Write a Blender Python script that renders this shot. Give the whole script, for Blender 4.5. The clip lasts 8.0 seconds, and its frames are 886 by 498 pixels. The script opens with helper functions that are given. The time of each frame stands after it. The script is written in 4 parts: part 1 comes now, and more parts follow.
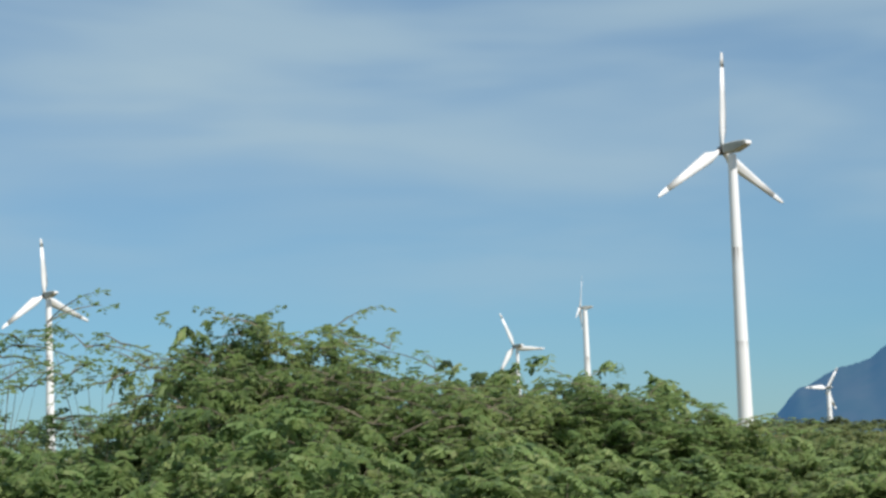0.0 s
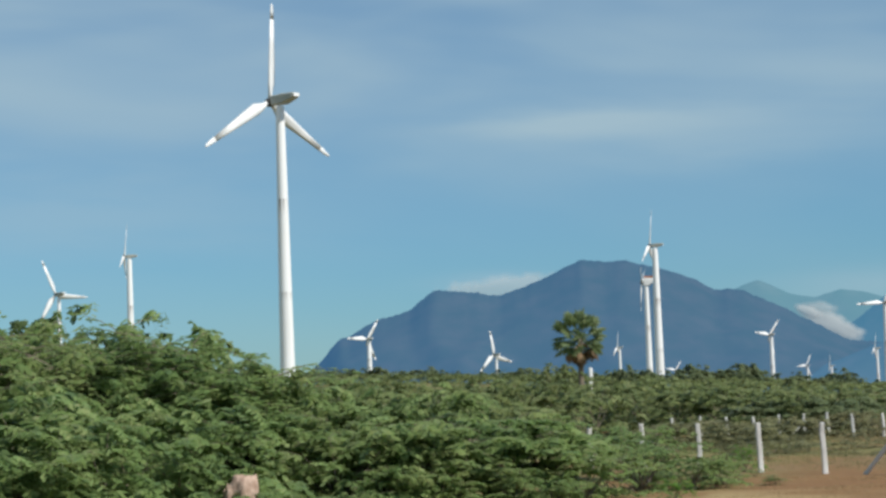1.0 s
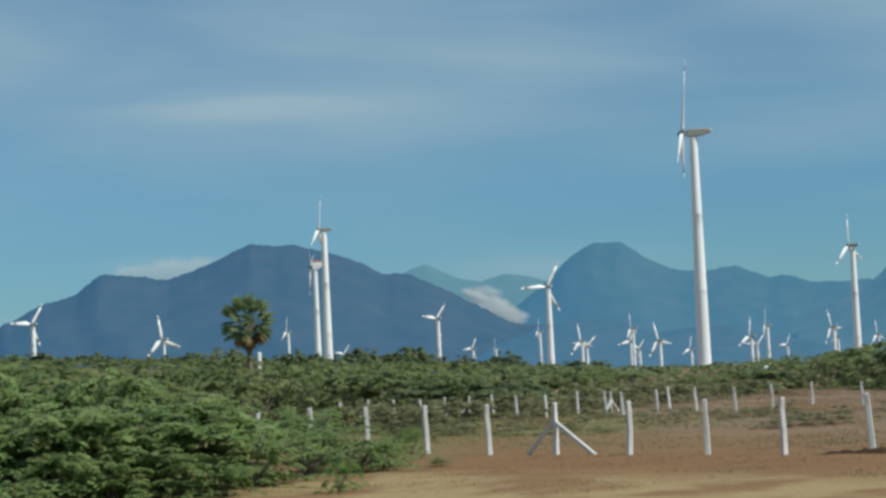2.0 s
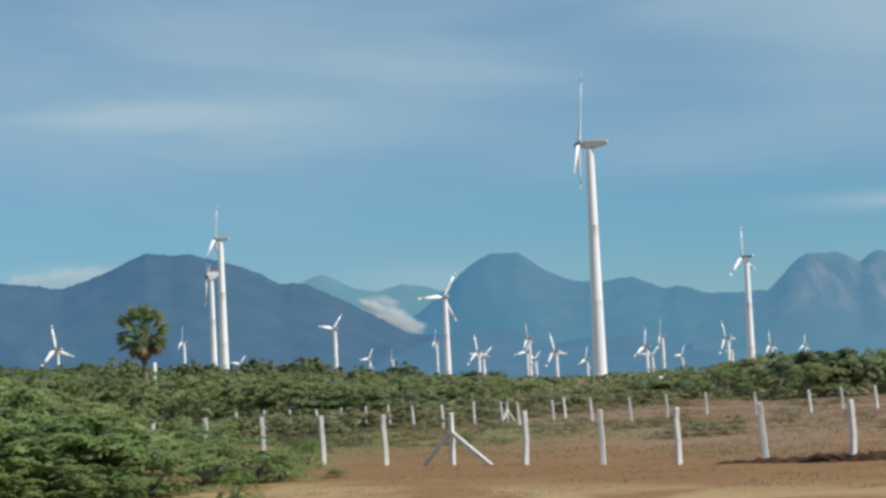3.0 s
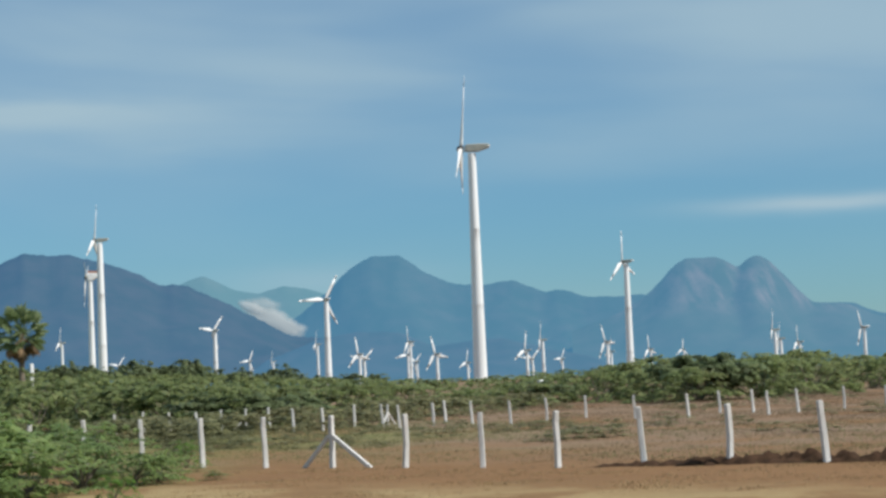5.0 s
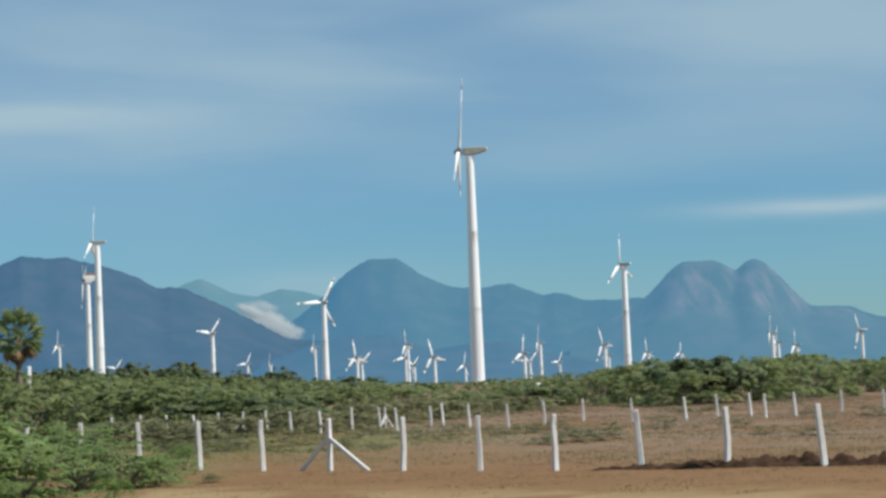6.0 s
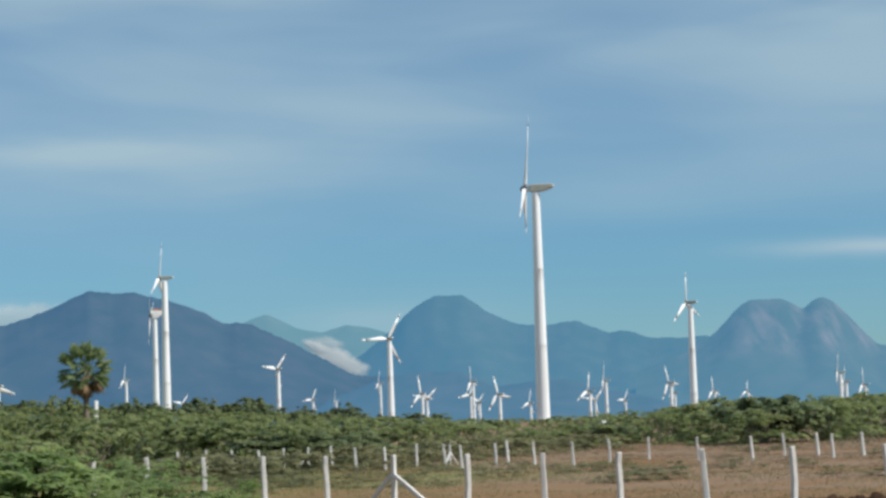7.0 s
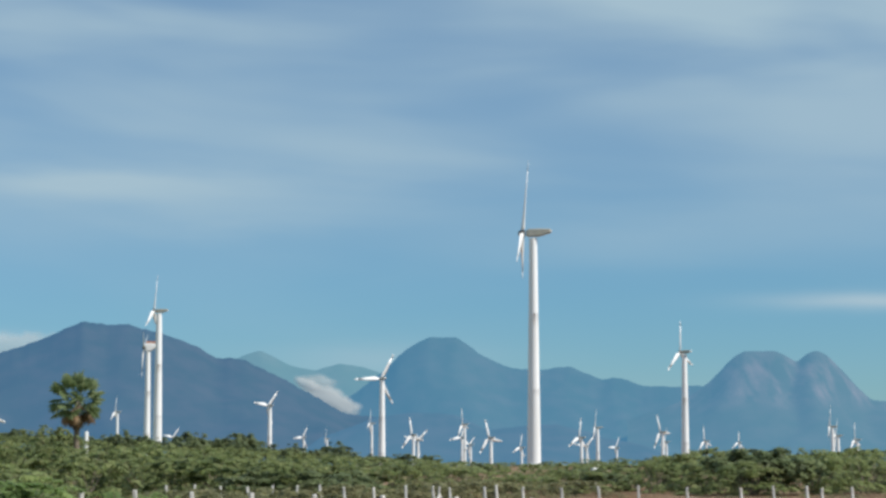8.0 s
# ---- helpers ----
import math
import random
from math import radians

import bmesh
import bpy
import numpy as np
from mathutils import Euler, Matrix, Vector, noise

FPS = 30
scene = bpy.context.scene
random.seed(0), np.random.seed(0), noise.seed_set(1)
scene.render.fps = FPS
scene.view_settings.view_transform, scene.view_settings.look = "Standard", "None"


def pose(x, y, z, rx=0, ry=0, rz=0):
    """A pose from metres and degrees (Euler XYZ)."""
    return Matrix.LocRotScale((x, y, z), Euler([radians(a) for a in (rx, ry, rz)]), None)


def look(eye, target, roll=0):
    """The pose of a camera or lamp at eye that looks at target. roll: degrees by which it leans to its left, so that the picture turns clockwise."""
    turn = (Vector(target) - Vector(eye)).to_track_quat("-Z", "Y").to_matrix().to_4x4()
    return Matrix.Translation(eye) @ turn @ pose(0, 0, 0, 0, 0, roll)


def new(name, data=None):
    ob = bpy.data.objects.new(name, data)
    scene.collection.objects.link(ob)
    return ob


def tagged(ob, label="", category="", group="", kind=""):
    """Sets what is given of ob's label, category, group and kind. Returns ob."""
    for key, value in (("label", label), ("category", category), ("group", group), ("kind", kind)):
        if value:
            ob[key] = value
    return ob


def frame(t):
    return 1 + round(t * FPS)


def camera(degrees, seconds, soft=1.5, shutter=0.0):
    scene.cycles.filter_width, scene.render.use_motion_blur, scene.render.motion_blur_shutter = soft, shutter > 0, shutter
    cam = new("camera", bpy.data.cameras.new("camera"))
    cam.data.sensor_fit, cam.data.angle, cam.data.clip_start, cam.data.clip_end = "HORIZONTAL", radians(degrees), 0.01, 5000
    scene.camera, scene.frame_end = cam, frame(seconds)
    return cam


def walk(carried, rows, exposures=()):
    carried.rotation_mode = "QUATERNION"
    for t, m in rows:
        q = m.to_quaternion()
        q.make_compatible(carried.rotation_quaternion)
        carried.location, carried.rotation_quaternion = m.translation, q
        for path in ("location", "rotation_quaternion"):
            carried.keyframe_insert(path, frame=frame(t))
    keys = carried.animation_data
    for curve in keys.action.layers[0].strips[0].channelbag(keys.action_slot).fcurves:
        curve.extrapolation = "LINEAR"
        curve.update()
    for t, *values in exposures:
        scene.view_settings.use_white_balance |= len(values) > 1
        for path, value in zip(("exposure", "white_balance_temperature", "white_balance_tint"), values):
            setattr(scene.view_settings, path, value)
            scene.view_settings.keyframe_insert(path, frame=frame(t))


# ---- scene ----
EYE = (0.0, 0.0, 2.5)
cam = camera(24.96, 8.0, soft=2.9)
# seconds, pitch above level, roll, heading to the left
PATH = [
    (0, 6.101, 2.057, 19.338), (0.3, 5.374, 2.400, 13.911), (0.4, 5.020, 2.320, 12.389), (0.5, 4.759, 2.372, 11.420), (0.6, 4.574, 2.206, 10.202),
    (0.7, 4.535, 2.247, 9.307), (0.8, 4.464, 2.143, 8.838), (0.9, 4.358, 2.101, 7.559), (1, 4.208, 2.036, 6.331), (1.1, 4.122, 2.047, 4.838),
    (1.2, 4.093, 2.148, 3.407), (1.3, 4.028, 2.238, 2.037), (1.4, 3.984, 2.201, 0.900), (1.5, 3.897, 2.224, -0.002), (1.6, 3.785, 2.272, -0.498),
    (1.7, 3.691, 2.366, -0.973), (1.8, 3.597, 2.320, -1.360), (1.9, 3.420, 2.450, -2.226), (2, 3.389, 2.462, -3.118), (2.2, 3.532, 2.550, -4.765),
    (3.3, 3.550, 2.400, -6.180), (3.5, 3.336, 2.369, -6.300), (3.7, 3.120, 2.429, -6.467), (4, 3.231, 2.318, -7.306), (4.2, 3.397, 2.210, -8.049),
    (4.5, 3.281, 2.246, -9.147), (4.7, 3.390, 2.250, -9.450), (5.8, 3.570, 2.160, -9.500), (6, 3.583, 2.153, -9.551), (6.2, 3.818, 2.324, -9.413),
    (6.5, 3.552, 2.126, -9.676), (6.7, 4.005, 2.042, -9.342), (6.8, 4.446, 2.006, -8.630), (6.9, 4.739, 1.871, -7.925), (7, 4.698, 1.760, -7.692),
    (7.1, 4.666, 1.448, -7.937), (7.2, 4.820, 1.117, -8.269), (7.3, 5.131, 0.824, -8.342), (7.4, 5.251, 0.599, -8.135), (7.5, 5.224, 0.329, -8.052),
    (7.6, 5.047, -0.041, -8.177), (7.7, 5.051, -0.126, -8.067), (7.8, 5.190, -0.062, -7.761), (7.9, 5.530, -0.035, -8.055), (8, 5.888, -0.048, -7.960),
]
walk(cam, [(t, pose(*EYE, 90 + p, r, yaw)) for t, p, r, yaw in PATH],
     exposures=[(0.0, 0.04, 6500, 10), (0.5, -0.01, 6430, 8), (0.8, -0.03, 6420, 8), (1.3, -0.08, 6370, 7), (1.7, -0.19, 6250, 5), (2.0, -0.23, 6250, 4), (2.2, -0.15, 6350, 6), (3.3, -0.01, 6460, 8),
                (5.0, 0.0, 6450, 8), (6.5, 0.0, 6430, 8), (8.0, 0.03, 6450, 9)])


# ---- small helpers ----
def smooth(v, a, b):
    k = min(1.0, max(0.0, (v - a) / (b - a)))
    return k * k * (3 - 2 * k)


def spot(az, dist):
    """A place on the plan: degrees to the right of straight ahead, metres off."""
    return dist * math.sin(radians(az)), dist * math.cos(radians(az))


def ground_z(x, y):
    dist, az = math.hypot(x, y), math.degrees(math.atan2(x, y))
    if abs(az) > 60:
        az = math.copysign(60 - min(60, abs(az) - 60), az)
    z = 5.0 * smooth(dist, 110, 330) * smooth(-az, -6, 9)
    z -= 27.0 * smooth(dist, 480, 1500) * smooth(az, -9, 4)
    z += 0.10 * noise.noise(Vector((x * 0.06, y * 0.06, 3))) * smooth(dist, 12, 40)
    z += 0.05 * noise.noise(Vector((x * 0.35, y * 0.35, 9))) * smooth(dist, 12, 40)
    return z


def raw_mesh(name, verts, faces, mats=(), smooth_faces=False):
    me = bpy.data.meshes.new(name)
    me.from_pydata([tuple(v) for v in verts], [], [tuple(f) for f in faces])
    for m in mats:
        me.materials.append(m)
    if smooth_faces:
        me.polygons.foreach_set("use_smooth", [True] * len(me.polygons))
    me.update()
    return me


def bm_mesh(name, bm, mat, smooth_faces=False):
    me = bpy.data.meshes.new(name)
    bmesh.ops.recalc_face_normals(bm, faces=bm.faces)
    bm.to_mesh(me)
    bm.free()
    me.materials.append(mat)
    if smooth_faces:
        me.polygons.foreach_set("use_smooth", [True] * len(me.polygons))
    return me


def part(name, me, parent, m=None, label=""):
    ob = new(name, me)
    ob.parent = parent
    if m is not None:
        ob.matrix_basis = m
    return tagged(ob, label) if label else ob


def rings(bm, profile, sides=24, cap=True):
    """A lathe round z: (radius, z) from bottom to top."""
    rows = []
    for r, z in profile:
        rows.append([bm.verts.new((r * math.cos(a), r * math.sin(a), z)) for a in (2 * math.pi * i / sides for i in range(sides))])
    for a, b in zip(rows, rows[1:]):
        for i in range(sides):
            j = (i + 1) % sides
            bm.faces.new((a[i], a[j], b[j], b[i]))
    if cap:
        bm.faces.new(rows[0][::-1])
        bm.faces.new(rows[-1])
    return rows


# ---- world and sun ----
SUN_AZ, SUN_EL = 116.0, 48.0  # degrees to the right of straight ahead, degrees up
world = bpy.data.worlds.new("sky")
scene.world = world
world.use_nodes = True
wn, wl = world.node_tree.nodes, world.node_tree.links
wn.clear()


def math_node(nodes, links, op, a, b=None, c=None, clamp=False):
    n = nodes.new("ShaderNodeMath")
    n.operation, n.use_clamp = op, clamp
    for i, v in enumerate((a, b, c)):
        if v is None:
            continue
        if isinstance(v, (int, float)):
            n.inputs[i].default_value = v
        else:
            links.new(v, n.inputs[i])
    return n.outputs[0]


def build_sky():
    def m(op, a, b=None, c=None, clamp=False):
        return math_node(wn, wl, op, a, b, c, clamp)

    out, bg = wn.new("ShaderNodeOutputWorld"), wn.new("ShaderNodeBackground")
    sky = wn.new("ShaderNodeTexSky")
    sky.sky_type, sky.sun_disc = "NISHITA", False
    sky.sun_elevation, sky.sun_rotation = radians(SUN_EL), radians(SUN_AZ)
    sky.air_density, sky.dust_density, sky.ozone_density = 1.0, 0.15, 3.0
    co = wn.new("ShaderNodeTexCoord")
    sep = wn.new("ShaderNodeSeparateXYZ")
    wl.new(co.outputs["Generated"], sep.inputs[0])
    x, y, z = sep.outputs
    az = m("MULTIPLY", m("ARCTAN2", x, y), 180 / math.pi)
    el = m("MULTIPLY", m("ARCSINE", z), 180 / math.pi)
    # long level streaks of thin cloud
    vec = wn.new("ShaderNodeCombineXYZ")
    wl.new(m("MULTIPLY", az, 0.045), vec.inputs[0])
    wl.new(m("ADD", m("MULTIPLY", el, 0.21), m("MULTIPLY", az, 0.008)), vec.inputs[1])
    n1 = wn.new("ShaderNodeTexNoise")
    n1.inputs["Scale"].default_value, n1.inputs["Detail"].default_value, n1.inputs["Roughness"].default_value = 1.5, 3.5, 0.45
    n1.inputs["Distortion"].default_value = 0.25
    wl.new(vec.outputs[0], n1.inputs["Vector"])
    streak = wn.new("ShaderNodeMapRange")
    streak.interpolation_type = "SMOOTHSTEP"
    streak.inputs["From Min"].default_value, streak.inputs["From Max"].default_value = 0.36, 0.68
    wl.new(n1.outputs[0], streak.inputs["Value"])
    # thicker veil high up, clear air near the hills
    high = wn.new("ShaderNodeMapRange")
    high.interpolation_type = "SMOOTHSTEP"
    high.inputs["From Min"].default_value, high.inputs["From Max"].default_value = 3.5, 9.5
    wl.new(el, high.inputs["Value"])
    veil = m("MULTIPLY_ADD", streak.outputs[0], m("MULTIPLY_ADD", high.outputs[0], 0.36, 0.12), m("MULTIPLY", high.outputs[0], 0.33))
    # single clouds: heading, elevation, half length, half height, weight
    rag = wn.new("ShaderNodeTexNoise")
    rag.inputs["Scale"].default_value, rag.inputs["Detail"].default_value = 6.0, 5
    wl.new(vec.outputs[0], rag.inputs["Vector"])
    wob = m("SUBTRACT", rag.outputs[0], 0.5)
    total = veil
    for caz, cel, ca, ce, wt in CLOUDS:
        dx = m("DIVIDE", m("SUBTRACT", az, caz), ca)
        dy = m("DIVIDE", m("SUBTRACT", m("MULTIPLY_ADD", wob, ce * 1.2, el), cel), ce)
        q = m("ADD", m("MULTIPLY", dx, dx), m("MULTIPLY", dy, dy))
        total = m("MULTIPLY_ADD", m("POWER", 2.718, m("MULTIPLY", q, -1.0)), wt, total)
    total = m("MINIMUM", total, 0.95)
    tint = wn.new("ShaderNodeMix")
    tint.data_type, tint.blend_type = "RGBA", "MULTIPLY"
    tint.inputs[0].default_value = 1.0
    wl.new(sky.outputs[0], tint.inputs[6])
    low = wn.new("ShaderNodeMapRange")
    low.interpolation_type = "SMOOTHSTEP"
    low.inputs["From Min"].default_value, low.inputs["From Max"].default_value = 1.0, 7.5
    wl.new(el, low.inputs["Value"])
    hue = wn.new("ShaderNodeMix")
    hue.data_type = "RGBA"
    wl.new(low.outputs[0], hue.inputs[0])
    hue.inputs[6].default_value, hue.inputs[7].default_value = HORIZON_TINT, SKY_TINT
    wl.new(hue.outputs[2], tint.inputs[7])
    mix = wn.new("ShaderNodeMix")
    mix.data_type = "RGBA"
    wl.new(total, mix.inputs[0])
    wl.new(tint.outputs[2], mix.inputs[6])
    mix.inputs[7].default_value = CLOUD_COLOUR
    wl.new(mix.outputs[2], bg.inputs[0])
    bg.inputs[1].default_value = 0.083
    wl.new(bg.outputs[0], out.inputs[0])


HORIZON_TINT = (0.48, 0.80, 1.08, 1)
SKY_TINT = (0.54, 0.85, 1.045, 1)
CLOUD_COLOUR = (4.6, 6.25, 7.3, 1)
CLOUDS = [(15.5, 12.6, 6.5, 1.3, 0.34), (-3.0, 7.6, 4.2, 0.42, 0.50), (1.5, 7.1, 5.5, 0.8, 0.40), (20.6, 4.33, 3.3, 0.24, 0.95), (-4.9, 3.25, 1.5, 0.25, 0.35),
          (6.0, 2.7, 2.6, 0.5, 0.35), (-17.0, 5.3, 7.5, 1.1, 0.40), (-28.0, 9.5, 5.0, 1.8, 0.2), (12.0, 5.9, 6.0, 0.6, 0.18)]
build_sky()
sun = new("sun", bpy.data.lights.new("sun", "SUN"))
sun.data.energy, sun.data.angle, sun.data.color = 5.0, radians(0.6), (1.0, 0.95, 0.87)
sx, sy = spot(SUN_AZ, math.cos(radians(SUN_EL)))
sun.matrix_basis = look((sx * 50, sy * 50, 50 * math.sin(radians(SUN_EL))), (0, 0, 0))


# ---- materials ----
class Mat:
    """A small builder for node materials."""

    def __init__(self, name, rough=0.8, metal=0.0):
        self.mat = bpy.data.materials.new(name)
        self.mat.use_nodes = True
        self.n, self.l = self.mat.node_tree.nodes, self.mat.node_tree.links
        self.b = self.n["Principled BSDF"]
        self.b.inputs["Roughness"].default_value, self.b.inputs["Metallic"].default_value = rough, metal
        self.b.inputs["Specular IOR Level"].default_value = 0.08 if rough > 0.85 else 0.5
        self.co = self.n.new("ShaderNodeTexCoord").outputs["Object"]
        self.geo = self.n.new("ShaderNodeNewGeometry")
        self.obj = self.n.new("ShaderNodeObjectInfo")

    def place(self):
        return self.geo.outputs["Position"]

    def noise(self, scale, detail=4, rough=0.55, where=None, stretch=None):
        t = self.n.new("ShaderNodeTexNoise")
        t.inputs["Scale"].default_value, t.inputs["Detail"].default_value, t.inputs["Roughness"].default_value = scale, detail, rough
        src = where or self.co
        if stretch:
            mp = self.n.new("ShaderNodeMapping")
            mp.inputs["Scale"].default_value = stretch
            self.l.new(src, mp.inputs["Vector"])
            src = mp.outputs[0]
        self.l.new(src, t.inputs["Vector"])
        return t.outputs[0]

    def ramp(self, value, *stops):
        r = self.n.new("ShaderNodeValToRGB")
        els = r.color_ramp.elements
        while len(els) < len(stops):
            els.new(0.5)
        for e, (p, c) in zip(els, stops):
            e.position, e.color = p, (*c, 1) if len(c) == 3 else c
        self.l.new(value, r.inputs[0])
        return r.outputs[0]

    def mix(self, fac, a, b, blend="MIX"):
        m = self.n.new("ShaderNodeMix")
        m.data_type, m.blend_type = "RGBA", blend
        for sock, v in ((m.inputs[0], fac), (m.inputs[6], a), (m.inputs[7], b)):
            if isinstance(v, (int, float)):
                sock.default_value = v
            elif isinstance(v, tuple):
                sock.default_value = (*v, 1)
            else:
                self.l.new(v, sock)
        return m.outputs[2]

    def op(self, op, a, b=None, c=None, clamp=False):
        return math_node(self.n, self.l, op, a, b, c, clamp)

    def colour(self, c):
        if isinstance(c, tuple):
            self.b.inputs["Base Color"].default_value = (*c, 1)
        else:
            self.l.new(c, self.b.inputs["Base Color"])
        return self

    def bump(self, h, strength=0.4, dist=0.02):
        n = self.n.new("ShaderNodeBump")
        n.inputs["Strength"].default_value, n.inputs["Distance"].default_value = strength, dist
        self.l.new(h, n.inputs["Height"])
        self.l.new(n.outputs[0], self.b.inputs["Normal"])
        return self


def leaf_material(name, dark, light, dry):
    m = Mat(name, 0.55)
    rnd = m.geo.outputs["Random Per Island"]
    big = m.op("MULTIPLY_ADD", m.noise(0.45, 3, where=m.place()), 0.55, m.op("MULTIPLY", m.noise(2.2, 2, where=m.place()), 0.45))
    c = m.ramp(m.op("MULTIPLY_ADD", rnd, 0.16, m.op("MULTIPLY_ADD", big, 0.95, -0.01)), (0.36, dark), (0.54, light), (0.72, dry))
    c = m.mix(m.op("MULTIPLY", m.obj.outputs["Random"], 0.35), c, m.mix(0.5, c, dry), "MIX")
    m.colour(c)
    tr = m.n.new("ShaderNodeBsdfTranslucent")
    m.l.new(c, tr.inputs[0])
    ms = m.n.new("ShaderNodeMixShader")
    ms.inputs[0].default_value = 0.5
    m.l.new(m.b.outputs[0], ms.inputs[1])
    m.l.new(tr.outputs[0], ms.inputs[2])
    m.l.new(ms.outputs[0], m.n["Material Output"].inputs[0])
    m.b.inputs["Specular IOR Level"].default_value = 0.3
    return m.mat


LEAF = leaf_material("thorn_bush_leaf", (0.145, 0.235, 0.092), (0.235, 0.34, 0.12), (0.36, 0.41, 0.18))
LEAF_FAR = leaf_material("far_scrub_leaf", (0.13, 0.18, 0.07), (0.225, 0.285, 0.112), (0.32, 0.34, 0.16))
LEAF_WEED = leaf_material("pale_weed_leaf", (0.20, 0.215, 0.105), (0.28, 0.285, 0.145), (0.35, 0.325, 0.19))
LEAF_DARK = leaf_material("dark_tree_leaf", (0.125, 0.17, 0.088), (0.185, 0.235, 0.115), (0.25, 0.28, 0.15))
LEAF_BRIGHT = leaf_material("fresh_leaf", (0.10, 0.20, 0.035), (0.17, 0.32, 0.06), (0.24, 0.36, 0.10))
FROND = leaf_material("palmyra_leaf", (0.14, 0.19, 0.08), (0.20, 0.265, 0.115), (0.27, 0.30, 0.15))
m = Mat("dead_palm_leaf", 0.8)
DEAD = m.colour(m.ramp(m.geo.outputs["Random Per Island"], (0.1, (0.17, 0.11, 0.06)), (0.9, (0.34, 0.23, 0.13)))).mat
m = Mat("grey_brown_bark", 0.9)
nz = m.noise(9, 5, stretch=(1, 1, 0.2))
BARK = m.colour(m.ramp(nz, (0.3, (0.12, 0.10, 0.08)), (0.7, (0.27, 0.225, 0.17)))).bump(nz, 0.6, 0.01).mat


def soil_material():
    m = Mat("red_soil_and_dry_grass", 0.95)
    p = m.place()
    big, mid, fine = m.noise(0.035, 4, where=p), m.noise(0.35, 5, where=p), m.noise(5.0, 4, where=p)
    soil = m.mix(mid, (0.175, 0.094, 0.044), (0.27, 0.157, 0.078))
    soil = m.mix(m.ramp(fine, (0.35, (0, 0, 0)), (0.7, (1, 1, 1))), soil, m.mix(0.5, soil, (0.12, 0.07, 0.04)))
    straw = m.mix(fine, (0.24, 0.172, 0.088), (0.375, 0.28, 0.146))
    weed = m.mix(fine, (0.12, 0.13, 0.05), (0.21, 0.19, 0.085))
    # strips along the field: dry grass near the road, bare soil by the posts, weeds beyond them
    sep = m.n.new("ShaderNodeSeparateXYZ")
    m.l.new(p, sep.inputs[0])
    along = m.op("MULTIPLY_ADD", sep.outputs[0], 0.74, m.op("MULTIPLY", sep.outputs[1], 0.68))
    wob = m.op("MULTIPLY_ADD", m.op("SUBTRACT", mid, 0.5), 9.0, along)
    near = m.ramp(m.op("DIVIDE", wob, 100.0), (0.325, (1, 1, 1)), (0.365, (0, 0, 0)))
    c = m.mix(m.op("MULTIPLY", near, m.ramp(mid, (0.42, (0.15, 0.15, 0.15)), (0.56, (1, 1, 1)))), soil, straw)
    corner = m.op("MULTIPLY_ADD", m.op("MAXIMUM", m.op("SUBTRACT", 5.0, sep.outputs[0]), 0.0), 2.6, wob)
    far = m.ramp(m.op("DIVIDE", corner, 100.0), (0.42, (0, 0, 0)), (0.56, (1, 1, 1)))
    cover = m.op("MULTIPLY", far, m.ramp(m.noise(0.16, 5, where=p), (0.34, (0, 0, 0)), (0.52, (1, 1, 1))))
    dry = m.mix(fine, (0.165, 0.11, 0.074), (0.265, 0.187, 0.128))
    greener = m.op("MULTIPLY_ADD", m.op("SUBTRACT", 12.0, sep.outputs[0]), 0.011, big)
    c = m.mix(cover, c, m.mix(m.ramp(greener, (0.42, (0, 0, 0)), (0.6, (1, 1, 1))), dry, weed))
    m.colour(c).bump(m.op("ADD", fine, mid), 0.7, 0.06)
    return m.mat


SOIL = soil_material()
m = Mat("white_tower_paint", 0.42)
st = m.noise(0.9, 5, stretch=(3, 3, 0.12))
WHITE = m.colour(m.ramp(st, (0.3, (0.76, 0.755, 0.745)), (0.55, (0.85, 0.85, 0.855)))).bump(m.noise(3, 3), 0.05, 0.01).mat
m = Mat("tower_paint_with_grime_below_the_flanges", 0.42)
st = m.noise(0.9, 5, stretch=(3, 3, 3.5))
sep = m.n.new("ShaderNodeSeparateXYZ")
m.l.new(m.co, sep.inputs[0])
below = m.ramp(sep.outputs[2], (0.30, (0, 0, 0)), (0.332, (0.5, 0.5, 0.5)), (0.335, (0, 0, 0)), (0.60, (0, 0, 0)), (0.664, (1, 1, 1)), (0.668, (0, 0, 0)))
grime = m.op("MULTIPLY", below, m.ramp(m.noise(2.1, 4, stretch=(1, 1, 1.6)), (0.50, (0, 0, 0)), (0.62, (1, 1, 1))))
TOWER_PAINT = m.colour(m.mix(m.op("MULTIPLY", grime, 0.8), m.ramp(st, (0.3, (0.77, 0.765, 0.755)), (0.55, (0.85, 0.85, 0.855))), (0.16, 0.12, 0.10))).bump(m.noise(3, 3), 0.05, 0.01).mat
m = Mat("blade_gelcoat", 0.35)
BLADE = m.colour(m.ramp(m.noise(0.6, 4, stretch=(1, 1, 0.3)), (0.3, (0.72, 0.73, 0.74)), (0.6, (0.82, 0.82, 0.82)))).mat
m = Mat("olive_grey_nacelle_shell", 0.5)
NACELLE = m.colour(m.ramp(m.noise(0.8, 4), (0.3, (0.32, 0.32, 0.28)), (0.7, (0.42, 0.41, 0.36)))).mat
m = Mat("dark_steel", 0.5, 0.4)
DARK = m.colour(m.ramp(m.noise(2, 3), (0.3, (0.03, 0.03, 0.03)), (0.7, (0.08, 0.075, 0.07)))).mat
m = Mat("rust_red_cover", 0.6)
RED = m.colour(m.ramp(m.noise(1.2, 3), (0.3, (0.42, 0.16, 0.08)), (0.7, (0.55, 0.27, 0.16)))).mat
m = Mat("weathered_concrete", 0.9)
nz = m.noise(14, 6)
